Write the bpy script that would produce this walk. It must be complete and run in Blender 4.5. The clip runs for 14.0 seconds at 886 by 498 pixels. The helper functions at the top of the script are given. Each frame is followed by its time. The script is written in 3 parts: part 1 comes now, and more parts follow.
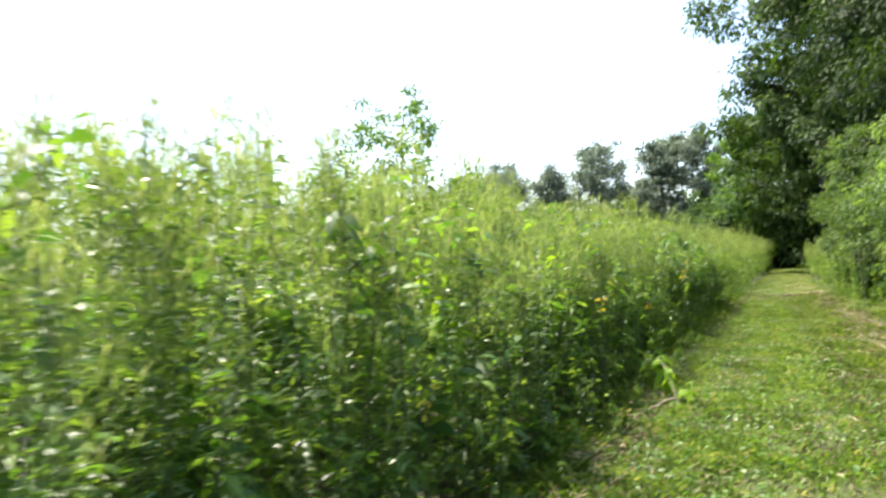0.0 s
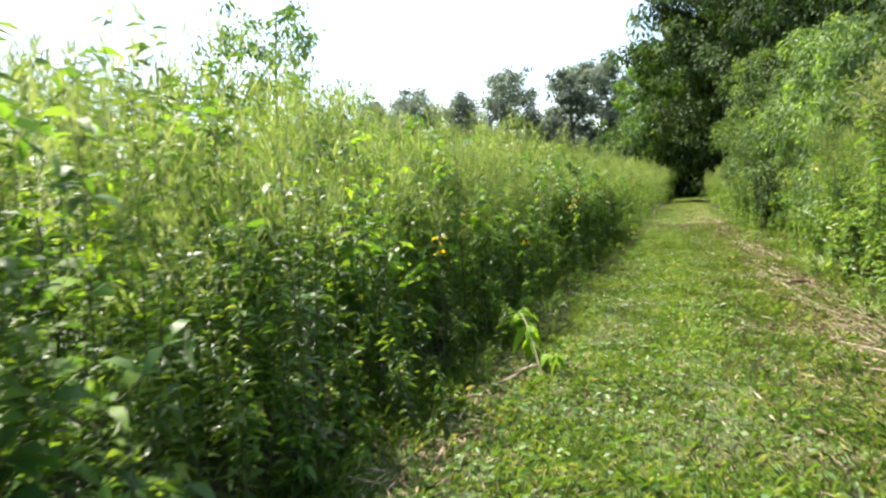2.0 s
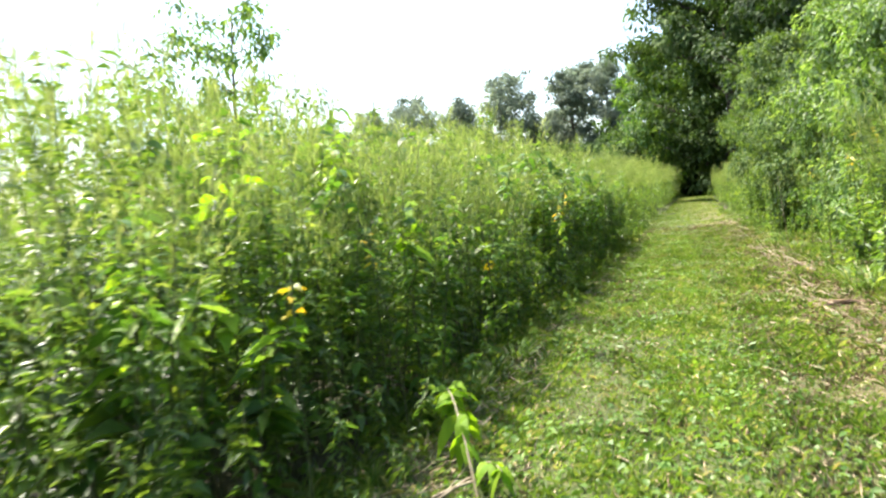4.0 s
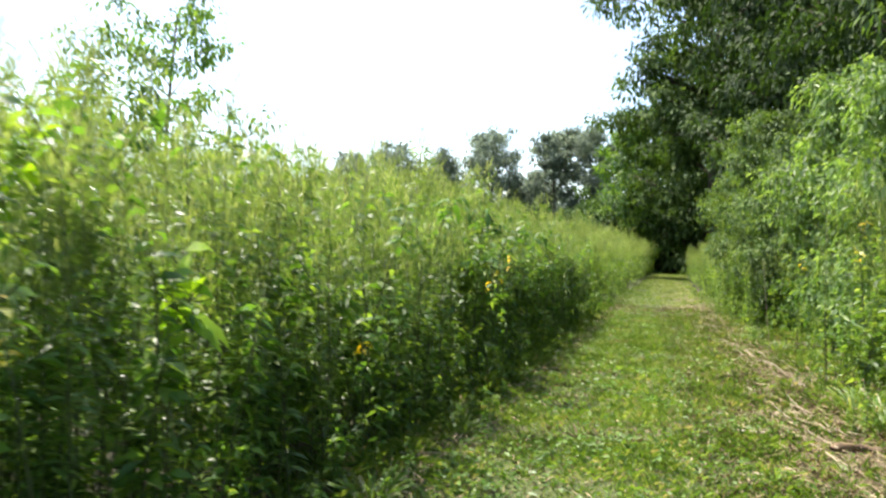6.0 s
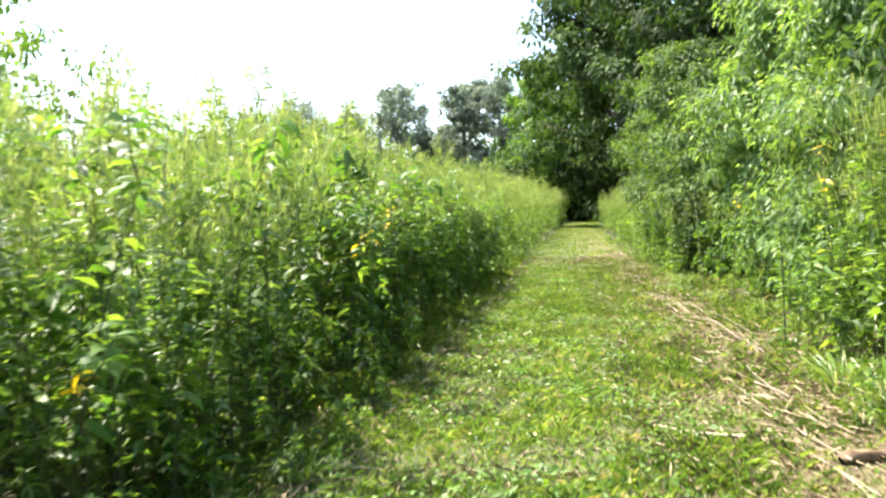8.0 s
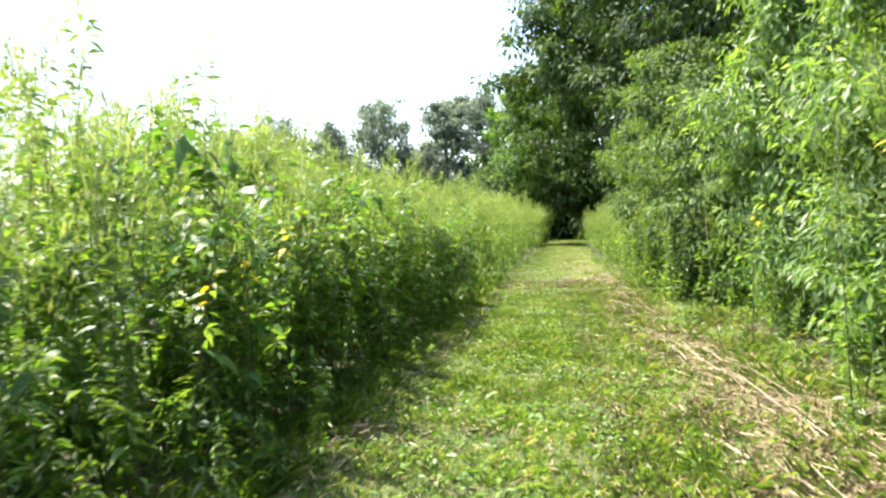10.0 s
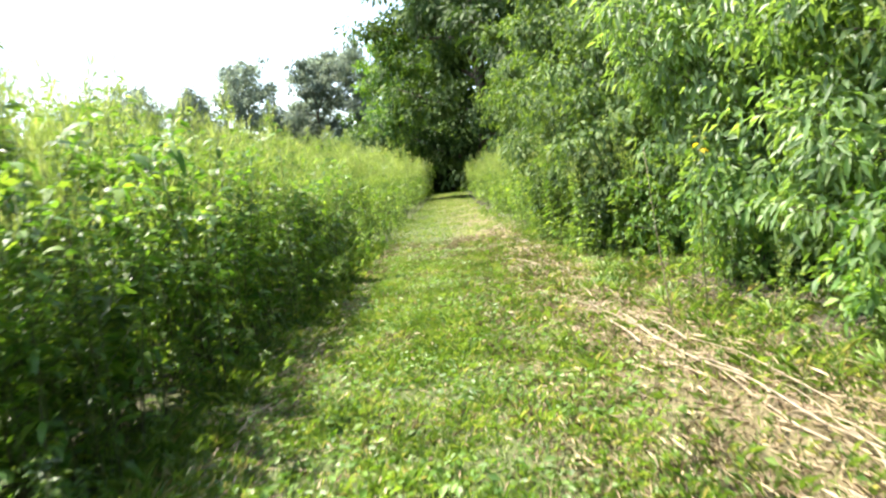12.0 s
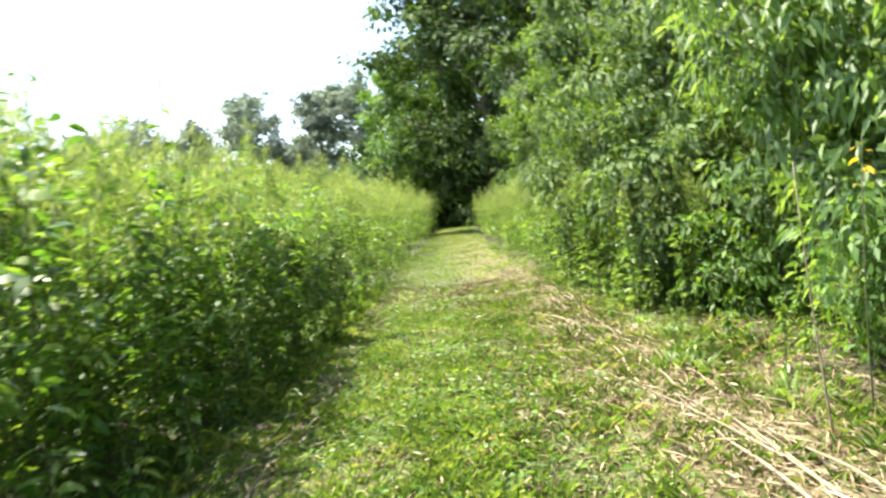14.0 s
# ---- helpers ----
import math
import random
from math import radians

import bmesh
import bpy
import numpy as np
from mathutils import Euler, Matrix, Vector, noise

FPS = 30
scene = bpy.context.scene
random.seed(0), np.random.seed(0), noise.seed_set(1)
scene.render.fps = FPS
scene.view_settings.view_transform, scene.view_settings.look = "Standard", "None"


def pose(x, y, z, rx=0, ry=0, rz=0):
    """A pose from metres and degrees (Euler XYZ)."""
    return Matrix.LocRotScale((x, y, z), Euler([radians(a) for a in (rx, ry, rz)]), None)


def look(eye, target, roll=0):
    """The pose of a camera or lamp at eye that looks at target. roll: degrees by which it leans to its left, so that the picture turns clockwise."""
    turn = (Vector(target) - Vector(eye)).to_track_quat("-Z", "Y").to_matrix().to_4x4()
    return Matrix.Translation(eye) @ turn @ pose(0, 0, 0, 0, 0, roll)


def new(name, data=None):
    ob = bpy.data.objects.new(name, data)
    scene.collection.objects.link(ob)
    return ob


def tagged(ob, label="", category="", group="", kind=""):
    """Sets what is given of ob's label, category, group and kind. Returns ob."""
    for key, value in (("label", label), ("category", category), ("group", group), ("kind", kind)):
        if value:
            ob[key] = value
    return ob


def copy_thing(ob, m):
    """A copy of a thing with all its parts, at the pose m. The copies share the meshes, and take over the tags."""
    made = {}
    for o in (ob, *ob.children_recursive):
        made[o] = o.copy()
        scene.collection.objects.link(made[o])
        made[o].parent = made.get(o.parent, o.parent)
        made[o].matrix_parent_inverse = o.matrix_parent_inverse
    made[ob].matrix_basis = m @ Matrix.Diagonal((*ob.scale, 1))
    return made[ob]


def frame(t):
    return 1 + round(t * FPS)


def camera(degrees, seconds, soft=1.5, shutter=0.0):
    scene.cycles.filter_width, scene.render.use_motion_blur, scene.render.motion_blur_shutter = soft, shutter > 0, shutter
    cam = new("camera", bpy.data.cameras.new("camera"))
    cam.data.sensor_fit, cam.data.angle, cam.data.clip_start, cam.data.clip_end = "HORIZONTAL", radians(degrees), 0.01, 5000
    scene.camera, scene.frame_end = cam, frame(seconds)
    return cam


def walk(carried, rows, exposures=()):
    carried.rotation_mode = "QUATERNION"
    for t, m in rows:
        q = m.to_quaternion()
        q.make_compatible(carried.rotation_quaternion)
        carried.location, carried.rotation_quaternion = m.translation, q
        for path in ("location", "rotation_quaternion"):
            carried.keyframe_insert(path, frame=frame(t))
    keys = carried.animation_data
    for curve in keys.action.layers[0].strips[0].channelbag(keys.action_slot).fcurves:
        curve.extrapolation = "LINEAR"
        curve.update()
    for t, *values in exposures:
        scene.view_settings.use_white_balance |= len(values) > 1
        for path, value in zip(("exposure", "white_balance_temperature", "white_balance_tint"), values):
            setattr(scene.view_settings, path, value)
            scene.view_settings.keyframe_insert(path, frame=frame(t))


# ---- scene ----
cam = camera(62.8, 14.0, soft=2.3, shutter=0.6)
METRES, EYE, TILT, LEAN, TURN = 15.6, 1.5, 0.0, 0.0, 23.2
ROWS = [
    (0.0, 0.0, 0.0, 0.0, 0.09, 1.54, 3.2),
    (0.5, 0.016, 0.0315, -0.0007, -3.05, 2.09, 1.24),
    (1.0, 0.0314, 0.0648, -0.0028, -6.56, -0.96, 1.52),
    (1.5, 0.0474, 0.0949, -0.0048, -9.85, -2.85, 2.56),
    (2.0, 0.0626, 0.1256, -0.0043, -6.65, -4.44, 3.11),
    (4.5, 0.1378, 0.2915, -0.0043, -7.02, -3.45, 6.07),
    (5.0, 0.1551, 0.3261, -0.0001, -14.66, 0.84, 5.19),
    (5.5, 0.1739, 0.3556, -0.0009, -9.56, 1.81, 3.93),
    (6.0, 0.1861, 0.3867, -0.0041, -7.95, 0.09, -1.15),
    (6.5, 0.1992, 0.4168, -0.0061, -10.09, -2.59, 0.65),
    (7.0, 0.2132, 0.4489, -0.0066, -7.56, -3.65, 2.97),
    (7.5, 0.2246, 0.4845, -0.0071, -13.18, -5.31, 1.34),
    (8.0, 0.2387, 0.5145, -0.0083, -14.62, -3.24, 1.91),
    (10.5, 0.3134, 0.6685, -0.0089, -15.84, -1.87, 2.1),
    (11.0, 0.3237, 0.7024, -0.0125, -16.45, -6.61, 3.55),
    (11.5, 0.3378, 0.7364, -0.0123, -25.06, -7.17, 5.29),
    (12.0, 0.3537, 0.7701, -0.0116, -25.17, -5.88, 6.81),
    (12.5, 0.3698, 0.8058, -0.0103, -28.07, -5.2, 6.67),
    (13.0, 0.3868, 0.8373, -0.0104, -23.82, -1.57, 3.95),
    (13.5, 0.398, 0.8718, -0.0127, -22.12, -2.05, 3.14),
    (14.0, 0.4122, 0.9056, -0.0128, -24.8, -3.14, 6.41),
]
walk(cam, [(t, pose(0, 0, EYE, TILT, LEAN, TURN) @ pose(METRES * x, METRES * y, METRES * z, 90 + pitch, roll, yaw)) for t, x, y, z, yaw, pitch, roll in ROWS],
     [(0.0, 1.58), (0.5, 1.18), (1.0, 1.1), (1.5, 1.48), (2.2, 1.5), (4.5, 1.95), (5.0, 2.0), (5.5, 1.5), (6.0, 1.45), (6.5, 1.1), (7.0, 1.26), (7.5, 1.7), (8.0, 2.05), (10.5, 2.0), (11.0, 1.85), (11.5, 2.0), (12.5, 2.15), (14.0, 2.07)])

# ---- world, sun, sky ----
SUN_LEFT, SUN_UP = 64.0, 62.0      # degrees left of +y, degrees above the horizon
world = bpy.data.worlds.new("world")
scene.world = world
world.use_nodes = True
wn, wl = world.node_tree.nodes, world.node_tree.links
sky = wn.new("ShaderNodeTexSky")
sky.sky_type, sky.sun_disc = "NISHITA", False
sky.sun_elevation, sky.sun_rotation = radians(SUN_UP), radians(-SUN_LEFT)
sky.air_density, sky.dust_density, sky.ozone_density = 1.0, 2.2, 1.0
wn["Background"].inputs["Strength"].default_value = 0.15
wl.new(sky.outputs[0], wn["Background"].inputs["Color"])
sun_data = bpy.data.lights.new("sun", "SUN")
sun_data.energy, sun_data.angle, sun_data.color = 4.1, radians(0.5), (1.0, 0.93, 0.80)
sun = new("sun", sun_data)
a, e = radians(SUN_LEFT), radians(SUN_UP)
sun.matrix_world = look((-math.sin(a) * 60, math.cos(a) * 60, 60 * math.tan(e)), (0, 0, 0))


# ---- materials ----
def material(name):
    m = bpy.data.materials.new(name)
    m.use_nodes = True
    return m, m.node_tree.nodes, m.node_tree.links, m.node_tree.nodes["Principled BSDF"]


def ramp(nodes, stops):
    r = nodes.new("ShaderNodeValToRGB")
    el = r.color_ramp.elements
    while len(el) < len(stops):
        el.new(0.5)
    for k, (p, c) in zip(el, stops):
        k.position, k.color = p, (*c, 1)
    return r


def leaf_material(name, stops, through_colour, glow=0.4, rough=0.45, spec=0.5, patch=2.0, shift=0.35):
    """Leaves: a colour for each leaf, patches over the whole, light that shines through."""
    m, n, l, p = material(name)
    geo = n.new("ShaderNodeNewGeometry")
    info = n.new("ShaderNodeObjectInfo")
    addn = n.new("ShaderNodeMath"); addn.operation = "ADD"
    l.new(geo.outputs["Random Per Island"], addn.inputs[0]); l.new(info.outputs["Random"], addn.inputs[1])
    fr = n.new("ShaderNodeMath"); fr.operation = "FRACT"
    l.new(addn.outputs[0], fr.inputs[0])
    r = ramp(n, stops)
    big = n.new("ShaderNodeTexNoise"); big.inputs["Scale"].default_value = patch
    l.new(geo.outputs["Position"], big.inputs["Vector"])
    # patches lean to one end of the colours
    sh = n.new("ShaderNodeMath"); sh.operation = "MULTIPLY_ADD"; sh.inputs[1].default_value, sh.inputs[2].default_value = 2 * shift, -shift
    l.new(big.outputs[0], sh.inputs[0])
    sq = n.new("ShaderNodeMath"); sq.operation = "MULTIPLY_ADD"; sq.inputs[1].default_value = 1.0
    l.new(fr.outputs[0], sq.inputs[0]); l.new(sh.outputs[0], sq.inputs[2]); l.new(sq.outputs[0], r.inputs[0])
    fine = n.new("ShaderNodeTexNoise"); fine.inputs["Scale"].default_value = 60
    l.new(geo.outputs["Position"], fine.inputs["Vector"])
    mr = n.new("ShaderNodeMapRange"); mr.inputs[1].default_value, mr.inputs[2].default_value = 0.3, 0.7
    mr.inputs[3].default_value, mr.inputs[4].default_value = 0.72, 1.3
    l.new(big.outputs[0], mr.inputs[0])
    mr2 = n.new("ShaderNodeMapRange"); mr2.inputs[3].default_value, mr2.inputs[4].default_value = 0.8, 1.2
    l.new(fine.outputs[0], mr2.inputs[0])
    mul = n.new("ShaderNodeMath"); mul.operation = "MULTIPLY"
    l.new(mr.outputs[0], mul.inputs[0]); l.new(mr2.outputs[0], mul.inputs[1])
    sc = n.new("ShaderNodeVectorMath"); sc.operation = "SCALE"
    l.new(r.outputs[0], sc.inputs[0]); l.new(mul.outputs[0], sc.inputs["Scale"])
    l.new(sc.outputs[0], p.inputs["Base Color"])
    p.inputs["Roughness"].default_value, p.inputs["Specular IOR Level"].default_value = rough, spec
    tr = n.new("ShaderNodeBsdfTranslucent")
    tint = n.new("ShaderNodeMix"); tint.data_type, tint.blend_type = "RGBA", "MULTIPLY"
    tint.inputs["Factor"].default_value = 1.0
    l.new(sc.outputs[0], tint.inputs[6]); tint.inputs[7].default_value = (*through_colour, 1)
    l.new(tint.outputs[2], tr.inputs[0])
    mix = n.new("ShaderNodeMixShader"); mix.inputs[0].default_value = glow
    l.new(p.outputs[0], mix.inputs[1]); l.new(tr.outputs[0], mix.inputs[2])
    l.new(mix.outputs[0], n["Material Output"].inputs[0])
    return m


def rough_material(name, stops, scale=8.0, rough=0.85, bump=0.4, per_island=False):
    m, n, l, p = material(name)
    geo = n.new("ShaderNodeNewGeometry")
    no = n.new("ShaderNodeTexNoise"); no.inputs["Scale"].default_value = scale; no.inputs["Detail"].default_value = 8
    l.new(geo.outputs["Position"], no.inputs["Vector"])
    r = ramp(n, stops)
    if per_island:
        ad = n.new("ShaderNodeMath"); ad.operation = "MULTIPLY_ADD"; ad.inputs[1].default_value = 0.6; 
        sub = n.new("ShaderNodeMath"); sub.operation = "SUBTRACT"; sub.inputs[1].default_value = 0.3
        l.new(geo.outputs["Random Per Island"], ad.inputs[0]); l.new(no.outputs[0], ad.inputs[2])
        l.new(ad.outputs[0], sub.inputs[0]); l.new(sub.outputs[0], r.inputs[0])
    else:
        l.new(no.outputs[0], r.inputs[0])
    l.new(r.outputs[0], p.inputs["Base Color"])
    p.inputs["Roughness"].default_value = rough
    bp = n.new("ShaderNodeBump"); bp.inputs["Strength"].default_value = bump; bp.inputs["Distance"].default_value = 0.03
    l.new(no.outputs[0], bp.inputs["Height"]); l.new(bp.outputs[0], p.inputs["Normal"])
    return m


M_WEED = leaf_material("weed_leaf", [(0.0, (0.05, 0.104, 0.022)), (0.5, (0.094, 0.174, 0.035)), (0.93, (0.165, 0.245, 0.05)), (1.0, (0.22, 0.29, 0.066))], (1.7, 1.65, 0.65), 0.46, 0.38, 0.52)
M_BROAD = leaf_material("broad_leaf", [(0.0, (0.05, 0.12, 0.024)), (0.6, (0.102, 0.205, 0.036)), (1.0, (0.195, 0.285, 0.06))], (1.7, 1.65, 0.6), 0.5, 0.45, 0.38)
M_PLUME = leaf_material("seed_plume", [(0.0, (0.13, 0.19, 0.055)), (0.6, (0.22, 0.28, 0.095)), (1.0, (0.33, 0.36, 0.16))], (1.5, 1.5, 0.8), 0.5, 0.7, 0.2)
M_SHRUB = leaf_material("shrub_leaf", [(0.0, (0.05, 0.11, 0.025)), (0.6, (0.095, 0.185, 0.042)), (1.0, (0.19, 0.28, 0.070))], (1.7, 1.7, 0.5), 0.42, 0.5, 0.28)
M_MID = leaf_material("wood_edge_leaf", [(0.0, (0.042, 0.082, 0.024)), (0.6, (0.078, 0.132, 0.04)), (1.0, (0.14, 0.2, 0.062))], (1.6, 1.6, 0.5), 0.4, 0.55, 0.22, 0.8)
M_WILLOW = leaf_material("willow_leaf", [(0.0, (0.08, 0.148, 0.045)), (0.6, (0.13, 0.215, 0.07)), (1.0, (0.21, 0.295, 0.11))], (1.6, 1.6, 0.55), 0.5, 0.42, 0.42)
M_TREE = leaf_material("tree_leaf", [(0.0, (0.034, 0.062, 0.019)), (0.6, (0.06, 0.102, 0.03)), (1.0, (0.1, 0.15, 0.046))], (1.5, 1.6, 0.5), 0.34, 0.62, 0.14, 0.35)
# tree leaves again, with the wood's shade put into a darker colour
M_SHADED = leaf_material("shaded_tree_leaf", [(0.0, (0.020, 0.038, 0.013)), (0.6, (0.036, 0.064, 0.02)), (1.0, (0.062, 0.098, 0.03))], (1.4, 1.6, 0.5), 0.26, 0.6, 0.16, 0.35)
# leaves paled towards grey: the haze of distance is in the colour
M_FAR_HAZED = leaf_material("hazed_far_leaf", [(0.0, (0.105, 0.135, 0.105)), (0.6, (0.14, 0.175, 0.13)), (1.0, (0.18, 0.21, 0.15))], (1.6, 1.6, 1.4), 0.6, 0.65, 0.15, 0.2)
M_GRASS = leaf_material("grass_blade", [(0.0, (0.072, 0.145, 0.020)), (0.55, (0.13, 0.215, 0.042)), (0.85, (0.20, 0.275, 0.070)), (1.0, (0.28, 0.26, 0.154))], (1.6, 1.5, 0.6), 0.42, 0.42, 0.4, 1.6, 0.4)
M_CLOVER = leaf_material("clover_leaf", [(0.0, (0.065, 0.145, 0.022)), (0.6, (0.115, 0.205, 0.035)), (1.0, (0.17, 0.26, 0.056))], (1.6, 1.6, 0.5), 0.4, 0.42, 0.36, 1.5)
M_YELLOW = leaf_material("yellow_leaf", [(0.0, (0.26, 0.30, 0.03)), (0.6, (0.55, 0.46, 0.03)), (1.0, (0.62, 0.45, 0.03))], (1.5, 1.3, 0.5), 0.45, 0.45, 0.4)
M_LIME = leaf_material("lime_leaf", [(0.0, (0.14, 0.27, 0.02)), (1.0, (0.26, 0.40, 0.035))], (1.6, 1.6, 0.4), 0.5, 0.55, 0.2)
M_TASSEL = leaf_material("seed_tassel", [(0.0, (0.11, 0.13, 0.05)), (0.6, (0.17, 0.19, 0.08)), (1.0, (0.25, 0.26, 0.13))], (1.4, 1.4, 0.7), 0.4, 0.7, 0.2)
M_HEAD = rough_material("dry_seed_head", [(0.3, (0.05, 0.035, 0.02)), (0.7, (0.16, 0.11, 0.06))], 40, 0.9, 0.5)
M_STRAW = rough_material("straw", [(0.2, (0.10, 0.065, 0.03)), (0.5, (0.24, 0.175, 0.09)), (0.85, (0.41, 0.335, 0.205))], 20, 0.6, 0.2, True)
M_STALK = rough_material("dry_stalk", [(0.25, (0.15, 0.11, 0.065)), (0.7, (0.36, 0.30, 0.205))], 14, 0.55, 0.3)
M_DEAD = rough_material("rotten_wood", [(0.3, (0.07, 0.045, 0.03)), (0.7, (0.24, 0.16, 0.09))], 12, 0.9, 0.6)
M_STEM = rough_material("weed_stem", [(0.3, (0.035, 0.045, 0.014)), (0.7, (0.09, 0.10, 0.03))], 9, 0.6, 0.2)
M_BARK = rough_material("bark", [(0.3, (0.035, 0.028, 0.02)), (0.7, (0.11, 0.085, 0.06))], 6, 0.9, 0.8)


# ---- plan ----
def left_edge(y):
    return np.interp(y, [-12, 5, 8, 11, 14, 18, 24, 30, 36, 47, 60, 78], [-1.25, -1.2, -1.14, -1.22, -1.08, -0.88, -0.7, -0.55, -0.32, 0.28, 0.78, 1.5])


def right_edge(y):
    return np.interp(y, [-12, 8, 18, 28, 45, 60, 78], [2.15, 2.2, 2.3, 2.4, 2.7, 3.3, 4.2])


def ground_z(x, y):
    x, y = np.asarray(x, float), np.asarray(y, float)
    slope = -0.0055 * np.clip(y, -30, 70)
    near = np.exp(-((x / 30) ** 2)) * np.clip(1 - np.abs(y - 20) / 90, 0, 1)
    rut = -0.035 * np.exp(-(((x - 1.15) / 0.3) ** 2)) - 0.03 * np.exp(-(((x + 0.55) / 0.3) ** 2))
    return slope + near * (0.02 * np.sin(x * 2.3 + y * 0.6) + 0.018 * np.sin(y * 1.7 - x * 1.1)) + near * rut


# ---- mesh tools ----
def mesh_of(name, v, f, mats, mi=None, smooth=True):
    """A mesh from arrays of vertices, triangles and material numbers."""
    me = bpy.data.meshes.new(name)
    v, f = np.ascontiguousarray(v, np.float32), np.ascontiguousarray(f, np.int32)
    me.vertices.add(len(v)); me.vertices.foreach_set("co", v.ravel())
    me.loops.add(f.size); me.loops.foreach_set("vertex_index", f.ravel())
    me.polygons.add(len(f))
    me.polygons.foreach_set("loop_start", np.arange(0, f.size, 3, dtype=np.int32))
    for m in mats:
        me.materials.append(m)
    if mi is not None:
        me.polygons.foreach_set("material_index", np.ascontiguousarray(mi, np.int32))
    me.polygons.foreach_set("use_smooth", np.full(len(f), smooth))
    me.update(calc_edges=True)
    return me


def part(name, me, parent, label="", m=None):
    ob = new(name, me)
    ob.parent = parent
    if m is not None:
        ob.matrix_basis = m
    if label:
        tagged(ob, label)
    return ob


class Soup:
    """Triangles, gathered piece by piece."""
    def __init__(self):
        self.v, self.f, self.m, self.n = [], [], [], 0

    def add(self, v, f, mat=0):
        v, f = np.asarray(v, float), np.asarray(f, int)
        self.v.append(v); self.f.append(f + self.n); self.n += len(v)
        self.m.append(np.full(len(f), mat) if np.isscalar(mat) else np.asarray(mat))

    def arrays(self):
        return np.concatenate(self.v), np.concatenate(self.f), np.concatenate(self.m)

    def mesh(self, name, mats, smooth=True):
        v, f, m = self.arrays()
        return mesh_of(name, v, f, mats, m, smooth)


LEAF4 = np.array([(0, 1, 2), (1, 3, 4), (1, 4, 2), (3, 5, 4)])


def leaves(rng, base, way, length, width, droop=0.3, fine=True, face=None):
    """Lance-shaped leaves from base points along ways; they bend down towards the tip."""
    k = len(base)
    way = way / np.linalg.norm(way, axis=1, keepdims=True)
    up = (np.array([0, 0, 1.0]) if face is None else face) + rng.normal(0, 0.45, (k, 3))
    side = np.cross(way, up); side /= np.linalg.norm(side, axis=1, keepdims=True) + 1e-9
    length, width = np.broadcast_to(length, k)[:, None], np.broadcast_to(width, k)[:, None]
    down = np.zeros((k, 3)); down[:, 2] = -1
    mid = base + way * length * 0.35 + down * length * droop * 0.06
    mid2 = base + way * length * 0.7 + down * length * droop * 0.3
    tip = base + way * length + down * length * droop * 0.8
    if fine:
        v = np.stack([base, mid - side * width * 0.5, mid + side * width * 0.5, mid2 - side * width * 0.38, mid2 + side * width * 0.38, tip], 1)
        f = LEAF4[None] + (np.arange(k) * 6)[:, None, None]
    else:
        m2 = (mid + mid2) / 2
        nrm = np.cross(side, way) * width * 0.12
        v = np.stack([base, m2 - side * width * 0.5 + nrm, tip, m2 + side * width * 0.5 + nrm], 1)
        f = np.array([(0, 1, 2), (0, 2, 3)])[None] + (np.arange(k) * 4)[:, None, None]
    return v.reshape(-1, 3), f.reshape(-1, 3)


def tube(pts, radii, sides=5):
    """A tapered tube along a line of points."""
    pts, radii = np.asarray(pts, float), np.asarray(radii, float)
    t = np.gradient(pts, axis=0); t /= np.linalg.norm(t, axis=1, keepdims=True) + 1e-9
    ref = np.array([0.31, 0.9, 0.17]) if abs(t[0][2]) > 0.6 else np.array([0, 0, 1.0])
    u = np.cross(t, ref); u /= np.linalg.norm(u, axis=1, keepdims=True) + 1e-9
    w = np.cross(t, u)
    an = np.arange(sides) * 2 * np.pi / sides
    ring = u[:, None] * np.cos(an)[None, :, None] + w[:, None] * np.sin(an)[None, :, None]
    v = (pts[:, None] + ring * radii[:, None, None]).reshape(-1, 3)
    f = []
    for i in range(len(pts) - 1):
        for j in range(sides):
            a0, a1 = i * sides + j, i * sides + (j + 1) % sides
            f += [(a0, a1, a1 + sides), (a0, a1 + sides, a0 + sides)]
    top = (len(pts) - 1) * sides
    f += [(top, top + j, top + j + 1) for j in range(1, sides - 1)]
    return v, np.array(f)


def scatter(protos, which, xyz, turn, size, lean):
    """Copies of prototypes (v, f, m), turned, leaned and scaled, as one set of arrays."""
    s = Soup()
    for i, (v, f, m) in enumerate(protos):
        sel = np.where(which == i)[0]
        if not len(sel):
            continue
        c, sn = np.cos(turn[sel])[:, None], np.sin(turn[sel])[:, None]
        z = v[None, :, 2] * size[sel][:, None]
        x = (v[None, :, 0] * c - v[None, :, 1] * sn) * size[sel][:, None] + z * lean[sel, 0:1]
        y = (v[None, :, 0] * sn + v[None, :, 1] * c) * size[sel][:, None] + z * lean[sel, 1:2]
        vv = np.stack([x, y, z], 2) + xyz[sel][:, None]
        ff = f[None] + (np.arange(len(sel)) * len(v))[:, None, None]
        s.add(vv.reshape(-1, 3), ff.reshape(-1, 3), np.tile(m, len(sel)))
    return s


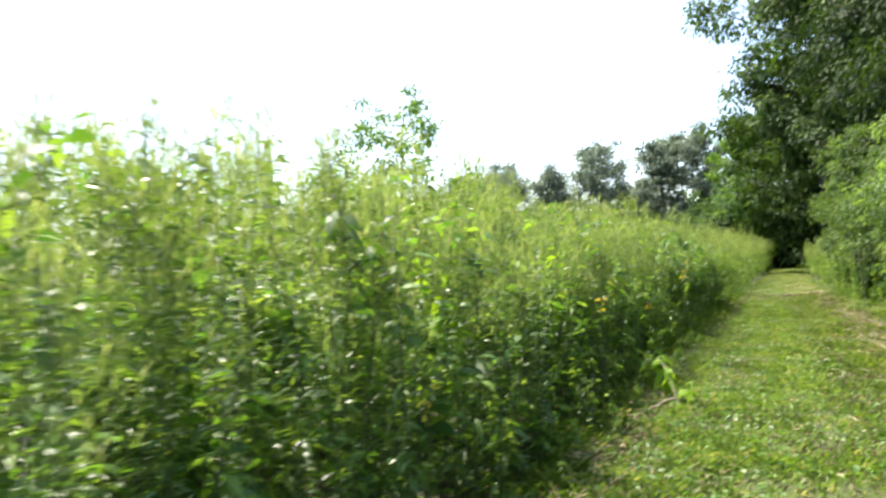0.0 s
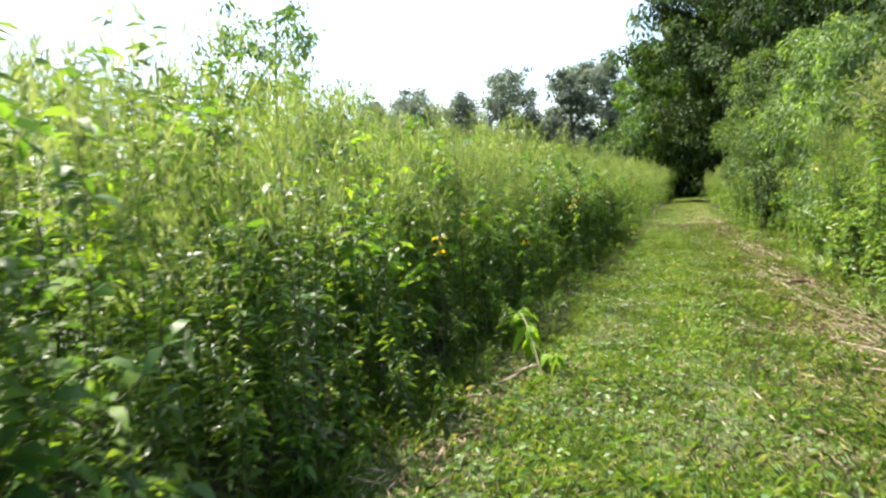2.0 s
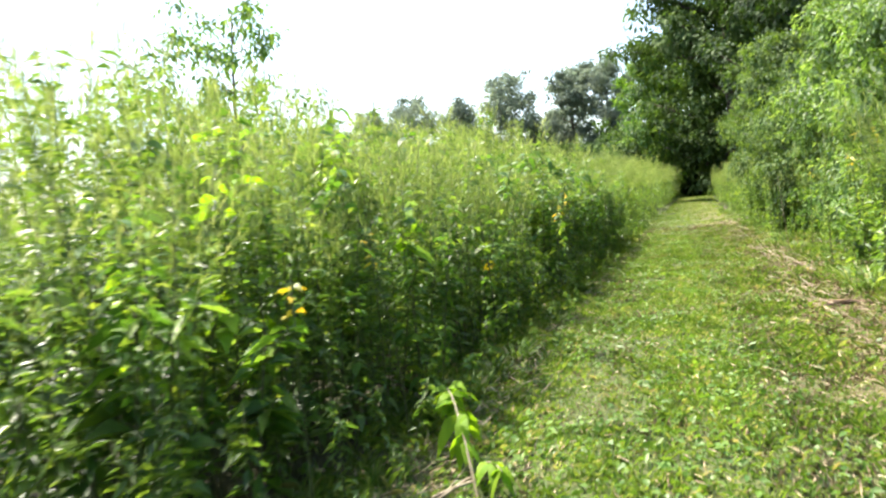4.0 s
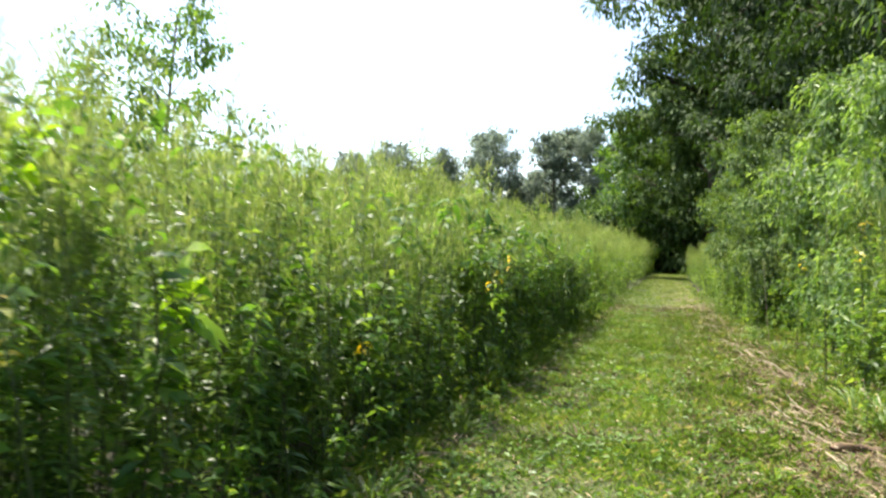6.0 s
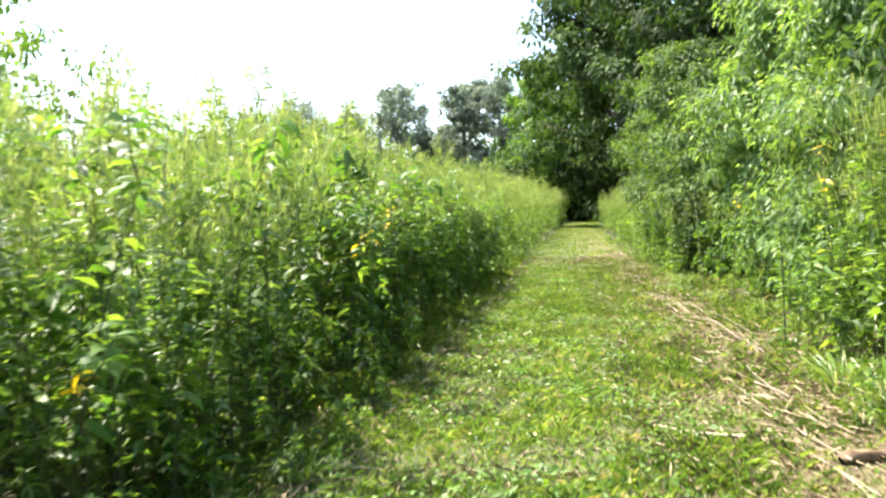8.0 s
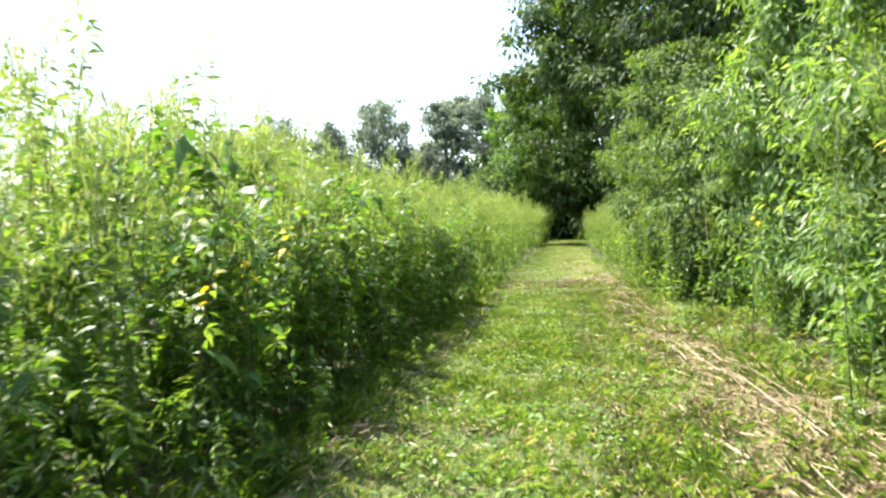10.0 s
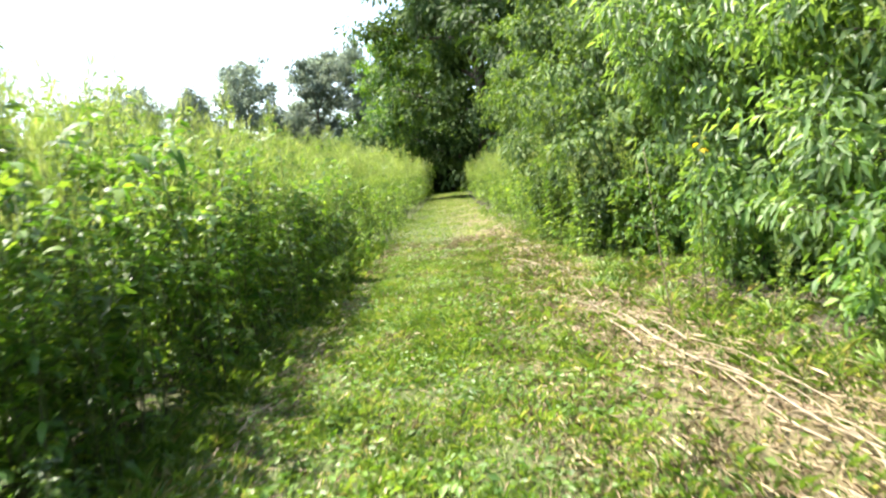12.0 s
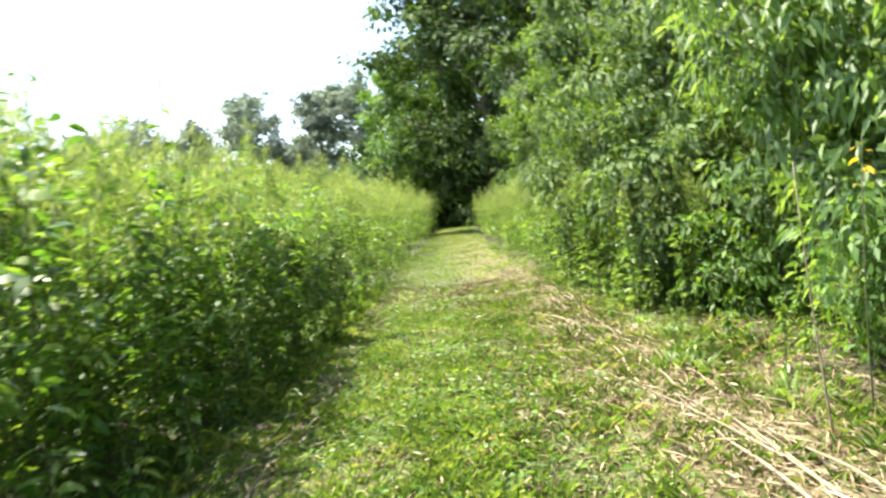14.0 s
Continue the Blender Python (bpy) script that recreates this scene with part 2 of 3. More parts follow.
# ---- weeds: prototypes ----
def weed(rng, height=2.0, count=70, length=0.12, width=0.026, droop=0.5, plume=50, fine=True, bare=0.1, branches=0):
    """A tall weed: stem, leaves round it, a feathery plume. Returns three soups' arrays."""
    bend = rng.normal(0, 0.05, 2) * height
    hs = np.linspace(0, 1, 5)
    line = np.stack([bend[0] * hs ** 2, bend[1] * hs ** 2, hs * height], 1)
    stem, leaf, top = Soup(), Soup(), Soup()
    stem.add(*tube(line, np.linspace(0.007, 0.002, 5), 4 if fine else 3), 0)
    h = bare + (0.97 - bare) * rng.random(count) ** 0.72
    an = np.arange(count) * 2.4 + rng.normal(0, 0.4, count)
    base = np.stack([np.interp(h, hs, line[:, 0]), np.interp(h, hs, line[:, 1]), h * height], 1)
    lift = rng.normal(0.35, 0.35, count)
    way = np.stack([np.cos(an), np.sin(an), lift], 1)
    big = rng.uniform(0.6, 1.25, count) * (1.15 - 0.5 * h)
    base[:, :2] += way[:, :2] * 0.01
    if branches:
        for k in range(branches):
            hb = rng.uniform(0.35, 0.9); ab = rng.uniform(0, 6.28); lb = rng.uniform(0.18, 0.42) * height * 0.45
            p0 = np.array([np.interp(hb, hs, line[:, 0]), np.interp(hb, hs, line[:, 1]), hb * height])
            d = np.array([math.cos(ab), math.sin(ab), 1.0]) * lb
            stem.add(*tube([p0, p0 + d * 0.5 + [0, 0, -0.02], p0 + d], [0.005, 0.004, 0.002], 3), 0)
            pick = rng.choice(count, count // (branches + 2), replace=False)
            tt = rng.random(len(pick))[:, None]
            base[pick] = p0 + d * tt
    leaf.add(*leaves(rng, base, way, length * big, width * big, droop, fine), 1)
    if plume:
        ht = rng.uniform(0.7, 1.0, plume)
        at = rng.uniform(0, 6.28, plume)
        rad = (1.04 - ht) * 0.85 * rng.random(plume) * min(1, height)
        b = np.stack([np.interp(ht, hs, line[:, 0]) + rad * np.cos(at), np.interp(ht, hs, line[:, 1]) + rad * np.sin(at), ht * height + rad * 0.8], 1)
        w = np.stack([np.cos(at) * 0.45, np.sin(at) * 0.45, rng.uniform(0.7, 2.0, plume)], 1)
        top.add(*leaves(rng, b, w, rng.uniform(0.06, 0.16, plume), rng.uniform(0.006, 0.011, plume), 0.12, False), 2)
    return stem, leaf, top


def joined(trio):
    s = Soup()
    for t in trio:
        if t.n:
            s.add(*t.arrays())
    return s.arrays()


rng = np.random.default_rng(7)
WEED_MATS = [M_STEM, M_WEED, M_PLUME, M_BROAD]
NARROW = [weed(rng, rng.uniform(1.85, 2.3), 130, 0.13, 0.023, 0.45, 85, bare=0.08) for i in range(6)]
MASS = [weed(rng, rng.uniform(1.8, 2.35), 84, 0.145, 0.036, 0.5, 100, fine=False, bare=0.1) for i in range(6)]
BROAD = [weed(rng, rng.uniform(1.7, 2.2), 72, 0.145, 0.052, 0.7, 20, branches=3) for i in range(4)]
LEAN = [weed(rng, rng.uniform(1.9, 2.3), 48, 0.155, 0.043, 0.5, 95, fine=False) for i in range(5)]
TOPS = [weed(rng, rng.uniform(1.9, 2.3), 26, 0.17, 0.048, 0.5, 60, fine=False, bare=0.45) for i in range(5)]
LOW = [weed(rng, rng.uniform(0.5, 1.0), 56, 0.135, 0.05, 0.7, 0, fine=False, bare=0.02, branches=2) for i in range(6)]


def broad_mat(arr):
    v, f, m = arr
    return v, f, np.where(m == 1, 3, m)


P_NEAR = [joined(w) for w in MASS] + [broad_mat(joined(w)) for w in BROAD]
P_TOPS = [joined(w) for w in TOPS]
P_FAR = [joined(w) for w in LEAN]
P_LOW = [joined(w) for w in LOW[:3]] + [broad_mat(joined(w)) for w in LOW[3:]]


def stems(soup, mat, root):
    """The main stem and each side branch as parts of their own."""
    start = 0
    for k, (v, f) in enumerate(zip(soup.v, soup.f)):
        nm = "branch" if k else "stem"
        part(nm, mesh_of(nm, v, f - start, [mat]), root)
        start += len(v)


def weed_things(name, trios, broad, places, label, group):
    """Single weeds that can be told apart: stem, leaves and plume of their own."""
    made = []
    for k, trio in enumerate(trios):
        root = new(name)
        tagged(root, label, "weed", group)
        for nm, soup, mat in (("stem", trio[0], M_STEM), ("foliage", trio[1], M_BROAD if broad else M_WEED), ("seed_plume", trio[2], M_PLUME)):
            if nm == "stem":
                stems(soup, mat, root)
            elif soup.n:
                v, f, m = soup.arrays()
                ob = part(nm, mesh_of(nm, v, f, [mat]), root)
                tagged(ob, kind="stuff")
        made.append(root)
    for i, (x, y, size, turn, lx, ly) in enumerate(places):
        z = float(ground_z(x, y)) - 0.01
        m = Matrix.Translation((x, y, z)) @ Euler((ly, lx, turn)).to_matrix().to_4x4()
        src = made[i % len(made)]
        if i < len(made):
            src.matrix_basis = m; src.scale = (size,) * 3
        else:
            ob = copy_thing(src, m); ob.scale = (size,) * 3


def patchy(x, y, scale=0.55, z=0.0):
    return np.array([noise.noise((px * scale, py * scale, z)) for px, py in zip(x, y)])


def field(name, label, protos, weights, x, y, size, mats, cat="weeds", kind="stuff", lean=0.12, clump=0.26, gaps=-0.42):
    """A stand of weeds: taller and lower patches, gaps, patches of one kind."""
    n = patchy(x, y)
    keep = n + rng.normal(0, 0.08, len(x)) > gaps
    x, y, size, n = x[keep], y[keep], size[keep] * (1 + clump * n[keep]), n[keep]
    k = len(x)
    w = np.array(weights, float)[None] * np.ones((k, 1))
    if len(protos) > 8:
        w[:, 6:] *= (np.clip(1 + 3.0 * patchy(x, y, 0.45, 7.0), 0.1, 4) * np.interp(y, [0, 6, 9, 15, 30], [0.8, 1.0, 1.0, 2.2, 2.2]))[:, None]
    w = np.cumsum(w / w.sum(1, keepdims=True), 1)
    which = (rng.random(k)[:, None] > w).sum(1).clip(0, len(protos) - 1)
    xyz = np.stack([x, y, ground_z(x, y) - 0.01], 1)
    s = scatter(protos, which, xyz, rng.uniform(0, 6.28, k), size, rng.normal(0, lean, (k, 2)))
    ob = new(name, s.mesh(name, mats))
    return tagged(ob, label, cat, kind=kind)


# ---- ground ----
def build_ground():
    ys = np.unique(np.concatenate([np.linspace(-4000, -60, 8), np.linspace(-60, -6, 12), np.linspace(-6, 34, 161), np.linspace(34, 80, 47), np.linspace(80, 300, 12), np.linspace(300, 4000, 8)]))
    xs = np.unique(np.concatenate([np.linspace(-4000, -60, 8), np.linspace(-60, -6, 12), np.linspace(-6, 8, 71), np.linspace(8, 60, 12), np.linspace(60, 4000, 8)]))
    X, Y = np.meshgrid(xs, ys)
    v = np.stack([X, Y, ground_z(X, Y)], 2).reshape(-1, 3)
    nx = len(xs)
    i = (np.arange(len(ys) - 1)[:, None] * nx + np.arange(nx - 1)[None]).ravel()
    f = np.concatenate([np.stack([i, i + 1, i + nx + 1], 1), np.stack([i, i + nx + 1, i + nx], 1)])
    m, n, l, p = material("path_ground")
    geo = n.new("ShaderNodeNewGeometry")
    sep = n.new("ShaderNodeSeparateXYZ"); l.new(geo.outputs["Position"], sep.inputs[0])
    big = n.new("ShaderNodeTexNoise"); big.inputs["Scale"].default_value = 0.9; big.inputs["Detail"].default_value = 6
    fine = n.new("ShaderNodeTexNoise"); fine.inputs["Scale"].default_value = 28; fine.inputs["Detail"].default_value = 8
    for t in (big, fine):
        l.new(geo.outputs["Position"], t.inputs["Vector"])
    green = ramp(n, [(0.3, (0.035, 0.05, 0.012)), (0.55, (0.07, 0.09, 0.02)), (0.8, (0.15, 0.14, 0.055))])
    dry = ramp(n, [(0.3, (0.08, 0.058, 0.028)), (0.55, (0.17, 0.13, 0.065)), (0.8, (0.29, 0.245, 0.14))])
    l.new(fine.outputs[0], green.inputs[0]); l.new(fine.outputs[0], dry.inputs[0])
    # the mown strip's dry litter lies to the right of the middle
    off = n.new("ShaderNodeMath"); off.operation = "MULTIPLY_ADD"; off.inputs[1].default_value = 1.6; off.inputs[2].default_value = -0.8
    l.new(big.outputs[0], off.inputs[0])
    xx = n.new("ShaderNodeMath"); xx.operation = "ADD"; l.new(sep.outputs[0], xx.inputs[0]); l.new(off.outputs[0], xx.inputs[1])
    mr = n.new("ShaderNodeMapRange"); mr.inputs[1].default_value, mr.inputs[2].default_value = 0.75, 1.6
    mr.inputs[4].default_value = 0.75
    l.new(xx.outputs[0], mr.inputs[0])
    mx = n.new("ShaderNodeMix"); mx.data_type = "RGBA"
    l.new(mr.outputs[0], mx.inputs["Factor"]); l.new(green.outputs[0], mx.inputs[6]); l.new(dry.outputs[0], mx.inputs[7])
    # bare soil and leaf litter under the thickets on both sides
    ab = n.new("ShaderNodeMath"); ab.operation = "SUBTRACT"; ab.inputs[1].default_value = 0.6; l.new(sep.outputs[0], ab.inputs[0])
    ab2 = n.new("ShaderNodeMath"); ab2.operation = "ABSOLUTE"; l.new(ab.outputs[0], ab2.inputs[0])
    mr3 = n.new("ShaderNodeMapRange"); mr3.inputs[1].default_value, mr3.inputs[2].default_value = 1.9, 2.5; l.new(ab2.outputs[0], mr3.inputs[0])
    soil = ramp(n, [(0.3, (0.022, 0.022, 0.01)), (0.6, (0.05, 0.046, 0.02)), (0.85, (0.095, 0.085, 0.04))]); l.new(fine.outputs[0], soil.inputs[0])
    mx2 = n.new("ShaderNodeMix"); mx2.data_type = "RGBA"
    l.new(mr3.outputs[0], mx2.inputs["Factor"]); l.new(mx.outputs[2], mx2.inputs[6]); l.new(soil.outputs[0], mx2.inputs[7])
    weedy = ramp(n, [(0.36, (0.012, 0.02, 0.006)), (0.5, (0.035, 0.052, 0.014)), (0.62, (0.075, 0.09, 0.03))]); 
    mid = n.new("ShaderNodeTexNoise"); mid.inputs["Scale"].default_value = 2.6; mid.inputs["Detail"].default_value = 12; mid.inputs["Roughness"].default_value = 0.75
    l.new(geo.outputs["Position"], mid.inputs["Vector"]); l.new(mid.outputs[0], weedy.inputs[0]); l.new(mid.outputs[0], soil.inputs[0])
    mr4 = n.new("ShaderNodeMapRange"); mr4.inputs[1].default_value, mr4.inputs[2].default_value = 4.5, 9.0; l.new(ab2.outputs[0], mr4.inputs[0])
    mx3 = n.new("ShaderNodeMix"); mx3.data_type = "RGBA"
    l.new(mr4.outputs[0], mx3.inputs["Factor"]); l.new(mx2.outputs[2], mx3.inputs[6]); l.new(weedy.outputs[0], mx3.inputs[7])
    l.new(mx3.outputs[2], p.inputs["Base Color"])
    p.inputs["Roughness"].default_value = 0.95
    bp = n.new("ShaderNodeBump"); bp.inputs["Strength"].default_value = 0.7; bp.inputs["Distance"].default_value = 0.04
    l.new(fine.outputs[0], bp.inputs["Height"]); l.new(bp.outputs[0], p.inputs["Normal"])
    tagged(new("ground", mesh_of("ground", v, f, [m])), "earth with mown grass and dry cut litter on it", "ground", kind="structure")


build_ground()


# ---- weeds on the left ----
def strip(y0, y1, d0, d1, density, side=-1):
    """Random places beside the path, from d0 to d1 metres away from its edge."""
    k = int((y1 - y0) * (d1 - d0) * density)
    y = rng.uniform(y0, y1, k)
    d = d0 + (d1 - d0) * rng.random(k)
    return (left_edge(y) - d if side < 0 else right_edge(y) + d), y, d


def rising(d, low=0.68, reach=1.6):
    """Size of a weed by its distance from the path's edge, with chance."""
    return (low + (1.06 - low) * np.clip(d / reach, 0, 1)) * rng.uniform(0.85, 1.14, len(d))


x, y, d = strip(0.5, 26, 0.34, 1.1, 18.0)
keep = (y < 14.5) | (rng.random(len(y)) < 0.5)      # broad-leaved weeds take over along the far stretch
x, y, d = x[keep], y[keep], d[keep]
weed_things("tall_weed", NARROW, False, [(x[i], y[i], 0.5 + 0.25 * d[i] + 0.3 * rng.random(), rng.uniform(0, 6.28), rng.normal(0.03, 0.07), rng.normal(0, 0.07)) for i in range(0, min(len(x), 255))],
            "tall green goldenrod-like weed with narrow leaves, beside the mown path", "weeds along the path")
x, y, d = strip(0.5, 26, 0.3, 1.1, 3.0)
weed_things("broad_leaved_weed", BROAD, True, [(x[i], y[i], 0.75 + 0.3 * rng.random(), rng.uniform(0, 6.28), rng.normal(0.06, 0.08), rng.normal(0, 0.08)) for i in range(0, min(len(x), 60))],
            "tall weed with broad drooping light green leaves, beside the mown path", "broad-leaved weeds along the path")
x, y, d = strip(14.5, 24, 0.36, 1.2, 11.0)
weed_things("broad_leaved_weed", BROAD, True, [(x[i], y[i], 0.62 + 0.32 * d[i] + 0.22 * rng.random(), rng.uniform(0, 6.28), rng.normal(0.03, 0.08), rng.normal(0, 0.08)) for i in range(len(x))],
            "tall weed with broad drooping green leaves, close beside the path", "broad-leaved weeds along the path")
x, y, d = rng.uniform(-6.5, -3.2, 46), rng.uniform(5.5, 24, 46), 0
weed_things("giant_weed", NARROW[3:], False, [(x[i], y[i], rng.uniform(1.12, 1.34) * (0.84 if y[i] < 8 else 1.0), rng.uniform(0, 6.28), rng.normal(0, 0.06), rng.normal(0, 0.06)) for i in range(46)],
            "very tall green weed that rises above the weed field", "tallest weeds of the field")
weed_things("giant_weed", NARROW[:3], False, [(-4.15, 4.2, 1.26, 0.3, 0.03, 0.02), (-3.95, 4.4, 1.32, 1.4, -0.04, 0.03), (-3.75, 4.65, 1.36, 2.9, 0.02, -0.03), (-4.35, 4.0, 1.3, 4.0, -0.05, 0.0), (-3.5, 4.85, 1.22, 5.1, 0.04, 0.04), (-4.6, 4.6, 1.34, 0.9, 0.0, 0.03)],
            "very tall thin weed that rises above the weed field", "tallest weeds of the field")
W10 = [1] * 6 + [0.8] * 4
x, y, d = strip(-6, 30, 0.6, 2.5, 8.2)
field("weed_thicket", "dense thicket of tall green weeds with pale plumes", P_NEAR, W10, x, y, rising(d) * np.interp(y, [0, 5, 8, 11, 16, 24], [0.96, 1.0, 1.04, 1.03, 1.16, 1.1]), WEED_MATS, gaps=-0.5)
x, y, d = strip(-6, 34, 2.2, 6.5, 4.6)
field("weed_thicket", "dense field of tall green weeds with pale feathery tops", P_FAR, [1] * 5, x, y, rng.uniform(1.0, 1.32, len(x)) * np.interp(y, [0, 6, 10], [0.95, 1.02, 1.03]), WEED_MATS)
x, y, d = strip(30, 74, 0.05, 3.2, 6)
field("weed_thicket", "far end of the tall weeds beside the path", P_FAR, [1] * 5, x, y, rising(d, 0.88) * np.interp(y, [30, 40, 50, 74], [1.06, 1.1, 1.16, 1.18]), WEED_MATS)
x, y, d = strip(-8, 66, 6.5, 17, 1.6)
field("weed_thicket", "back of the weed field with pale tops", P_TOPS, [1] * 5, x, y, rng.uniform(1.05, 1.4, len(x)), WEED_MATS)
x, y, d = strip(-3, 40, -0.2, 0.9, 12)
keep = (y < 14) | (d < 0.05) | (rng.random(len(y)) < 0.7)
x, y, d = x[keep], y[keep], d[keep]
field("low_weeds", "low green weeds at the foot of the tall ones", P_LOW, [1] * 6, x, y, rng.uniform(0.4, 1.0, len(x)) * np.where(d < 0.0, 0.42, np.where(d < 0.2, 0.65, 0.95)), WEED_MATS, gaps=-2)
x, y, d = strip(-2, 30, 0.6, 3.0, 8.5)
field("low_weeds", "undergrowth deep in the weed thicket", P_LOW, [1] * 6, x, y, rng.uniform(1.0, 1.7, len(x)), WEED_MATS, gaps=-2)

# ---- weeds on the right ----
x, y, d = strip(3, 30, 0.1, 0.9, 2.0, 1)
weed_things("tall_weed", NARROW[:3], False, [(x[i], y[i], 0.72 + 0.3 * rng.random(), rng.uniform(0, 6.28), rng.normal(-0.04, 0.07), rng.normal(0, 0.07)) for i in range(0, min(len(x), 45)) if not 16.6 < y[i] < 25.5],
            "tall green weed with narrow leaves, before the shrubs", "weeds before the shrubs")
x, y, d = strip(-4, 30, 0.1, 1.3, 10, 1)
keep = (y < 16.8) | (y > 22.8) | (rng.random(len(y)) < 0.12)
x, y, d = x[keep], y[keep], d[keep]
field("weed_thicket", "dense green weeds with pale plumes before the shrubs", P_NEAR, [1] * 6 + [0.03] * 4, x, y, rising(d, 0.7) * np.where((y > 16.8) & (y < 22.8), 0.45, np.interp(y, [6, 11, 16, 23, 30], [1.0, 1.16, 1.2, 0.95, 1.05])), WEED_MATS)
x, y, d = strip(28, 57, 0.1, 2.6, 7, 1)
field("weed_thicket", "far weeds before the trees beside the path", P_FAR, [1] * 5, x, y, rising(d, 0.7), WEED_MATS)
x, y, d = strip(0, 40, -0.25, 1.6, 15, 1)
keep = (y < 16.5) | (y > 23) | (d > 1.0) | (rng.random(len(y)) < 0.22)
x, y, d = x[keep], y[keep], d[keep]
field("low_weeds", "low green weeds and grass along the straw", P_LOW, [1, 1, 1, 0.15, 0.15, 0.15], x, y, rng.uniform(0.35, 1.0, len(x)) * np.where(d < 0.2, 0.4, np.where((y > 16.5) & (y < 23), 0.7, 1.2)), WEED_MATS, gaps=-2)


# ---- trees and shrubs ----
def leafy(rng, centres, radius, count, length, width, fine=False, hang=0.4):
    k = len(centres)
    pick = rng.integers(0, k, count)
    off = rng.normal(0, 1, (count, 3))
    off *= (rng.random((count, 1)) ** 0.5) / np.linalg.norm(off, axis=1, keepdims=True)
    r = np.broadcast_to(radius, k)[pick][:, None]
    b = centres[pick] + off * r * [1, 1, 0.7]
    w = off + rng.normal(0, 0.5, (count, 3)); w[:, 2] -= hang
    s = rng.uniform(0.65, 1.3, count)
    # blades turn outwards and up, to the light
    c = centres.mean(0)
    out = b - c; out[:, 2] = 0
    out = out / (np.linalg.norm(out, axis=1, keepdims=True) + 1e-6) + [0, 0, 0.7]
    return leaves(rng, b, w, length * s, width * s, 0.5, fine, out)


def tree(name, x, y, height, crown_r, crown_low, count, leaf_len, leaf_w, mats, label, trunk_r=0.2, limbs=16, clump=0.9, seed=1, squash=1.0, twigs=5, fine=False, group="", category="tree", fill=0):
    r = np.random.default_rng(seed)
    wood, crown = Soup(), Soup()
    z0 = float(ground_z(x, y)) - 0.1
    hs = np.linspace(0, 1, 7)
    wob = r.normal(0, 0.035, (7, 2)).cumsum(0) * height * 0.4
    line = np.stack([wob[:, 0] - wob[0, 0], wob[:, 1] - wob[0, 1], hs * height * 0.86], 1)
    wood.add(*tube(line, trunk_r * (1 - 0.9 * hs) + 0.012, 7))
    cents = []
    for i in range(limbs):
        h = crown_low + (0.97 - crown_low) * (i + r.random()) / limbs
        p0 = np.array([np.interp(h, hs, line[:, k]) for k in range(3)])
        an = i * 2.4 + r.normal(0, 0.4)
        t = (h - crown_low) / (1 - crown_low)
        reach = crown_r * (0.62 + 0.75 * math.sin(math.pi * (0.12 + 0.8 * t)) - 0.35) * r.uniform(0.75, 1.15)
        d = np.array([math.cos(an), math.sin(an) * squash, r.uniform(0.05, 0.5) + 0.5 * t]) * reach
        mid = p0 + d * 0.5 + [0, 0, -0.04 * reach]
        rad = trunk_r * (1 - 0.85 * h) * 0.45 + 0.008
        wood.add(*tube([p0, mid, p0 + d], [rad, rad * 0.6, rad * 0.2], 5))
        cents += [p0 + d, p0 + d * 0.78 + r.normal(0, 0.15, 3) * clump]
        for j in range(twigs):
            q = p0 + d * r.uniform(0.3, 0.95)
            tw = r.normal(0, 1, 3); tw[2] = tw[2] * 0.5 + 0.1
            tw *= reach * 0.32 / np.linalg.norm(tw)
            wood.add(*tube([q, q + tw], [rad * 0.35, rad * 0.12], 3))
            cents += [q + tw, q + tw * 0.55]
    if fill:
        q = r.normal(0, 1, (fill, 3)); q *= (r.random((fill, 1)) ** 0.35) / np.linalg.norm(q, axis=1, keepdims=True)
        cz = height * (crown_low + 1.0) / 2
        lo = 1 - 0.35 * np.clip(q[:, 2:3], 0, 1)
        cents += list(q * [crown_r * 0.9, crown_r * 0.9 * squash, height * (1 - crown_low) / 2 * 0.95] * np.concatenate([lo, lo, np.ones_like(lo)], 1) + [line[3, 0], line[3, 1], cz])
    cents = np.array(cents)
    rad = clump * r.uniform(0.55, 1.2, len(cents))
    crown.add(*leafy(r, cents, rad, count, leaf_len, leaf_w, fine))
    root = new(name)
    root.location = (x, y, z0)
    tagged(root, label, category, group)
    part("trunk", mesh_of("trunk", *wood.arrays()[:2], [mats[0]]), root)
    part("crown", mesh_of("crown", *crown.arrays()[:2], [mats[1]]), root)
    return root


WOOD, SHADEDWOOD, FARWOOD, BUSH = (M_BARK, M_TREE), (M_BARK, M_SHADED), (M_BARK, M_FAR_HAZED), (M_BARK, M_SHRUB)
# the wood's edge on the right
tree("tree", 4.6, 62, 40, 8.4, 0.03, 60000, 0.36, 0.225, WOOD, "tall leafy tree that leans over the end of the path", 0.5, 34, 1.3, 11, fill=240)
# the next three trees carry the wood's shade in their leaf colour
tree("tree", 8.8, 44, 24, 6.4, 0.08, 40000, 0.27, 0.165, SHADEDWOOD, "tall leafy tree at the wood's edge, shade put into its leaf colour", 0.4, 26, 1.1, 21, fill=160)
tree("tree", 8.4, 34, 21, 6.0, 0.10, 46000, 0.23, 0.14, SHADEDWOOD, "tall leafy tree at the wood's edge, shade put into its leaf colour", 0.36, 24, 1.0, 12, fill=160)
tree("tree", 8.9, 27, 18, 5.4, 0.08, 42000, 0.2, 0.12, SHADEDWOOD, "dark leafy tree behind the shrubs", 0.3, 24, 0.85, 13, fill=160)
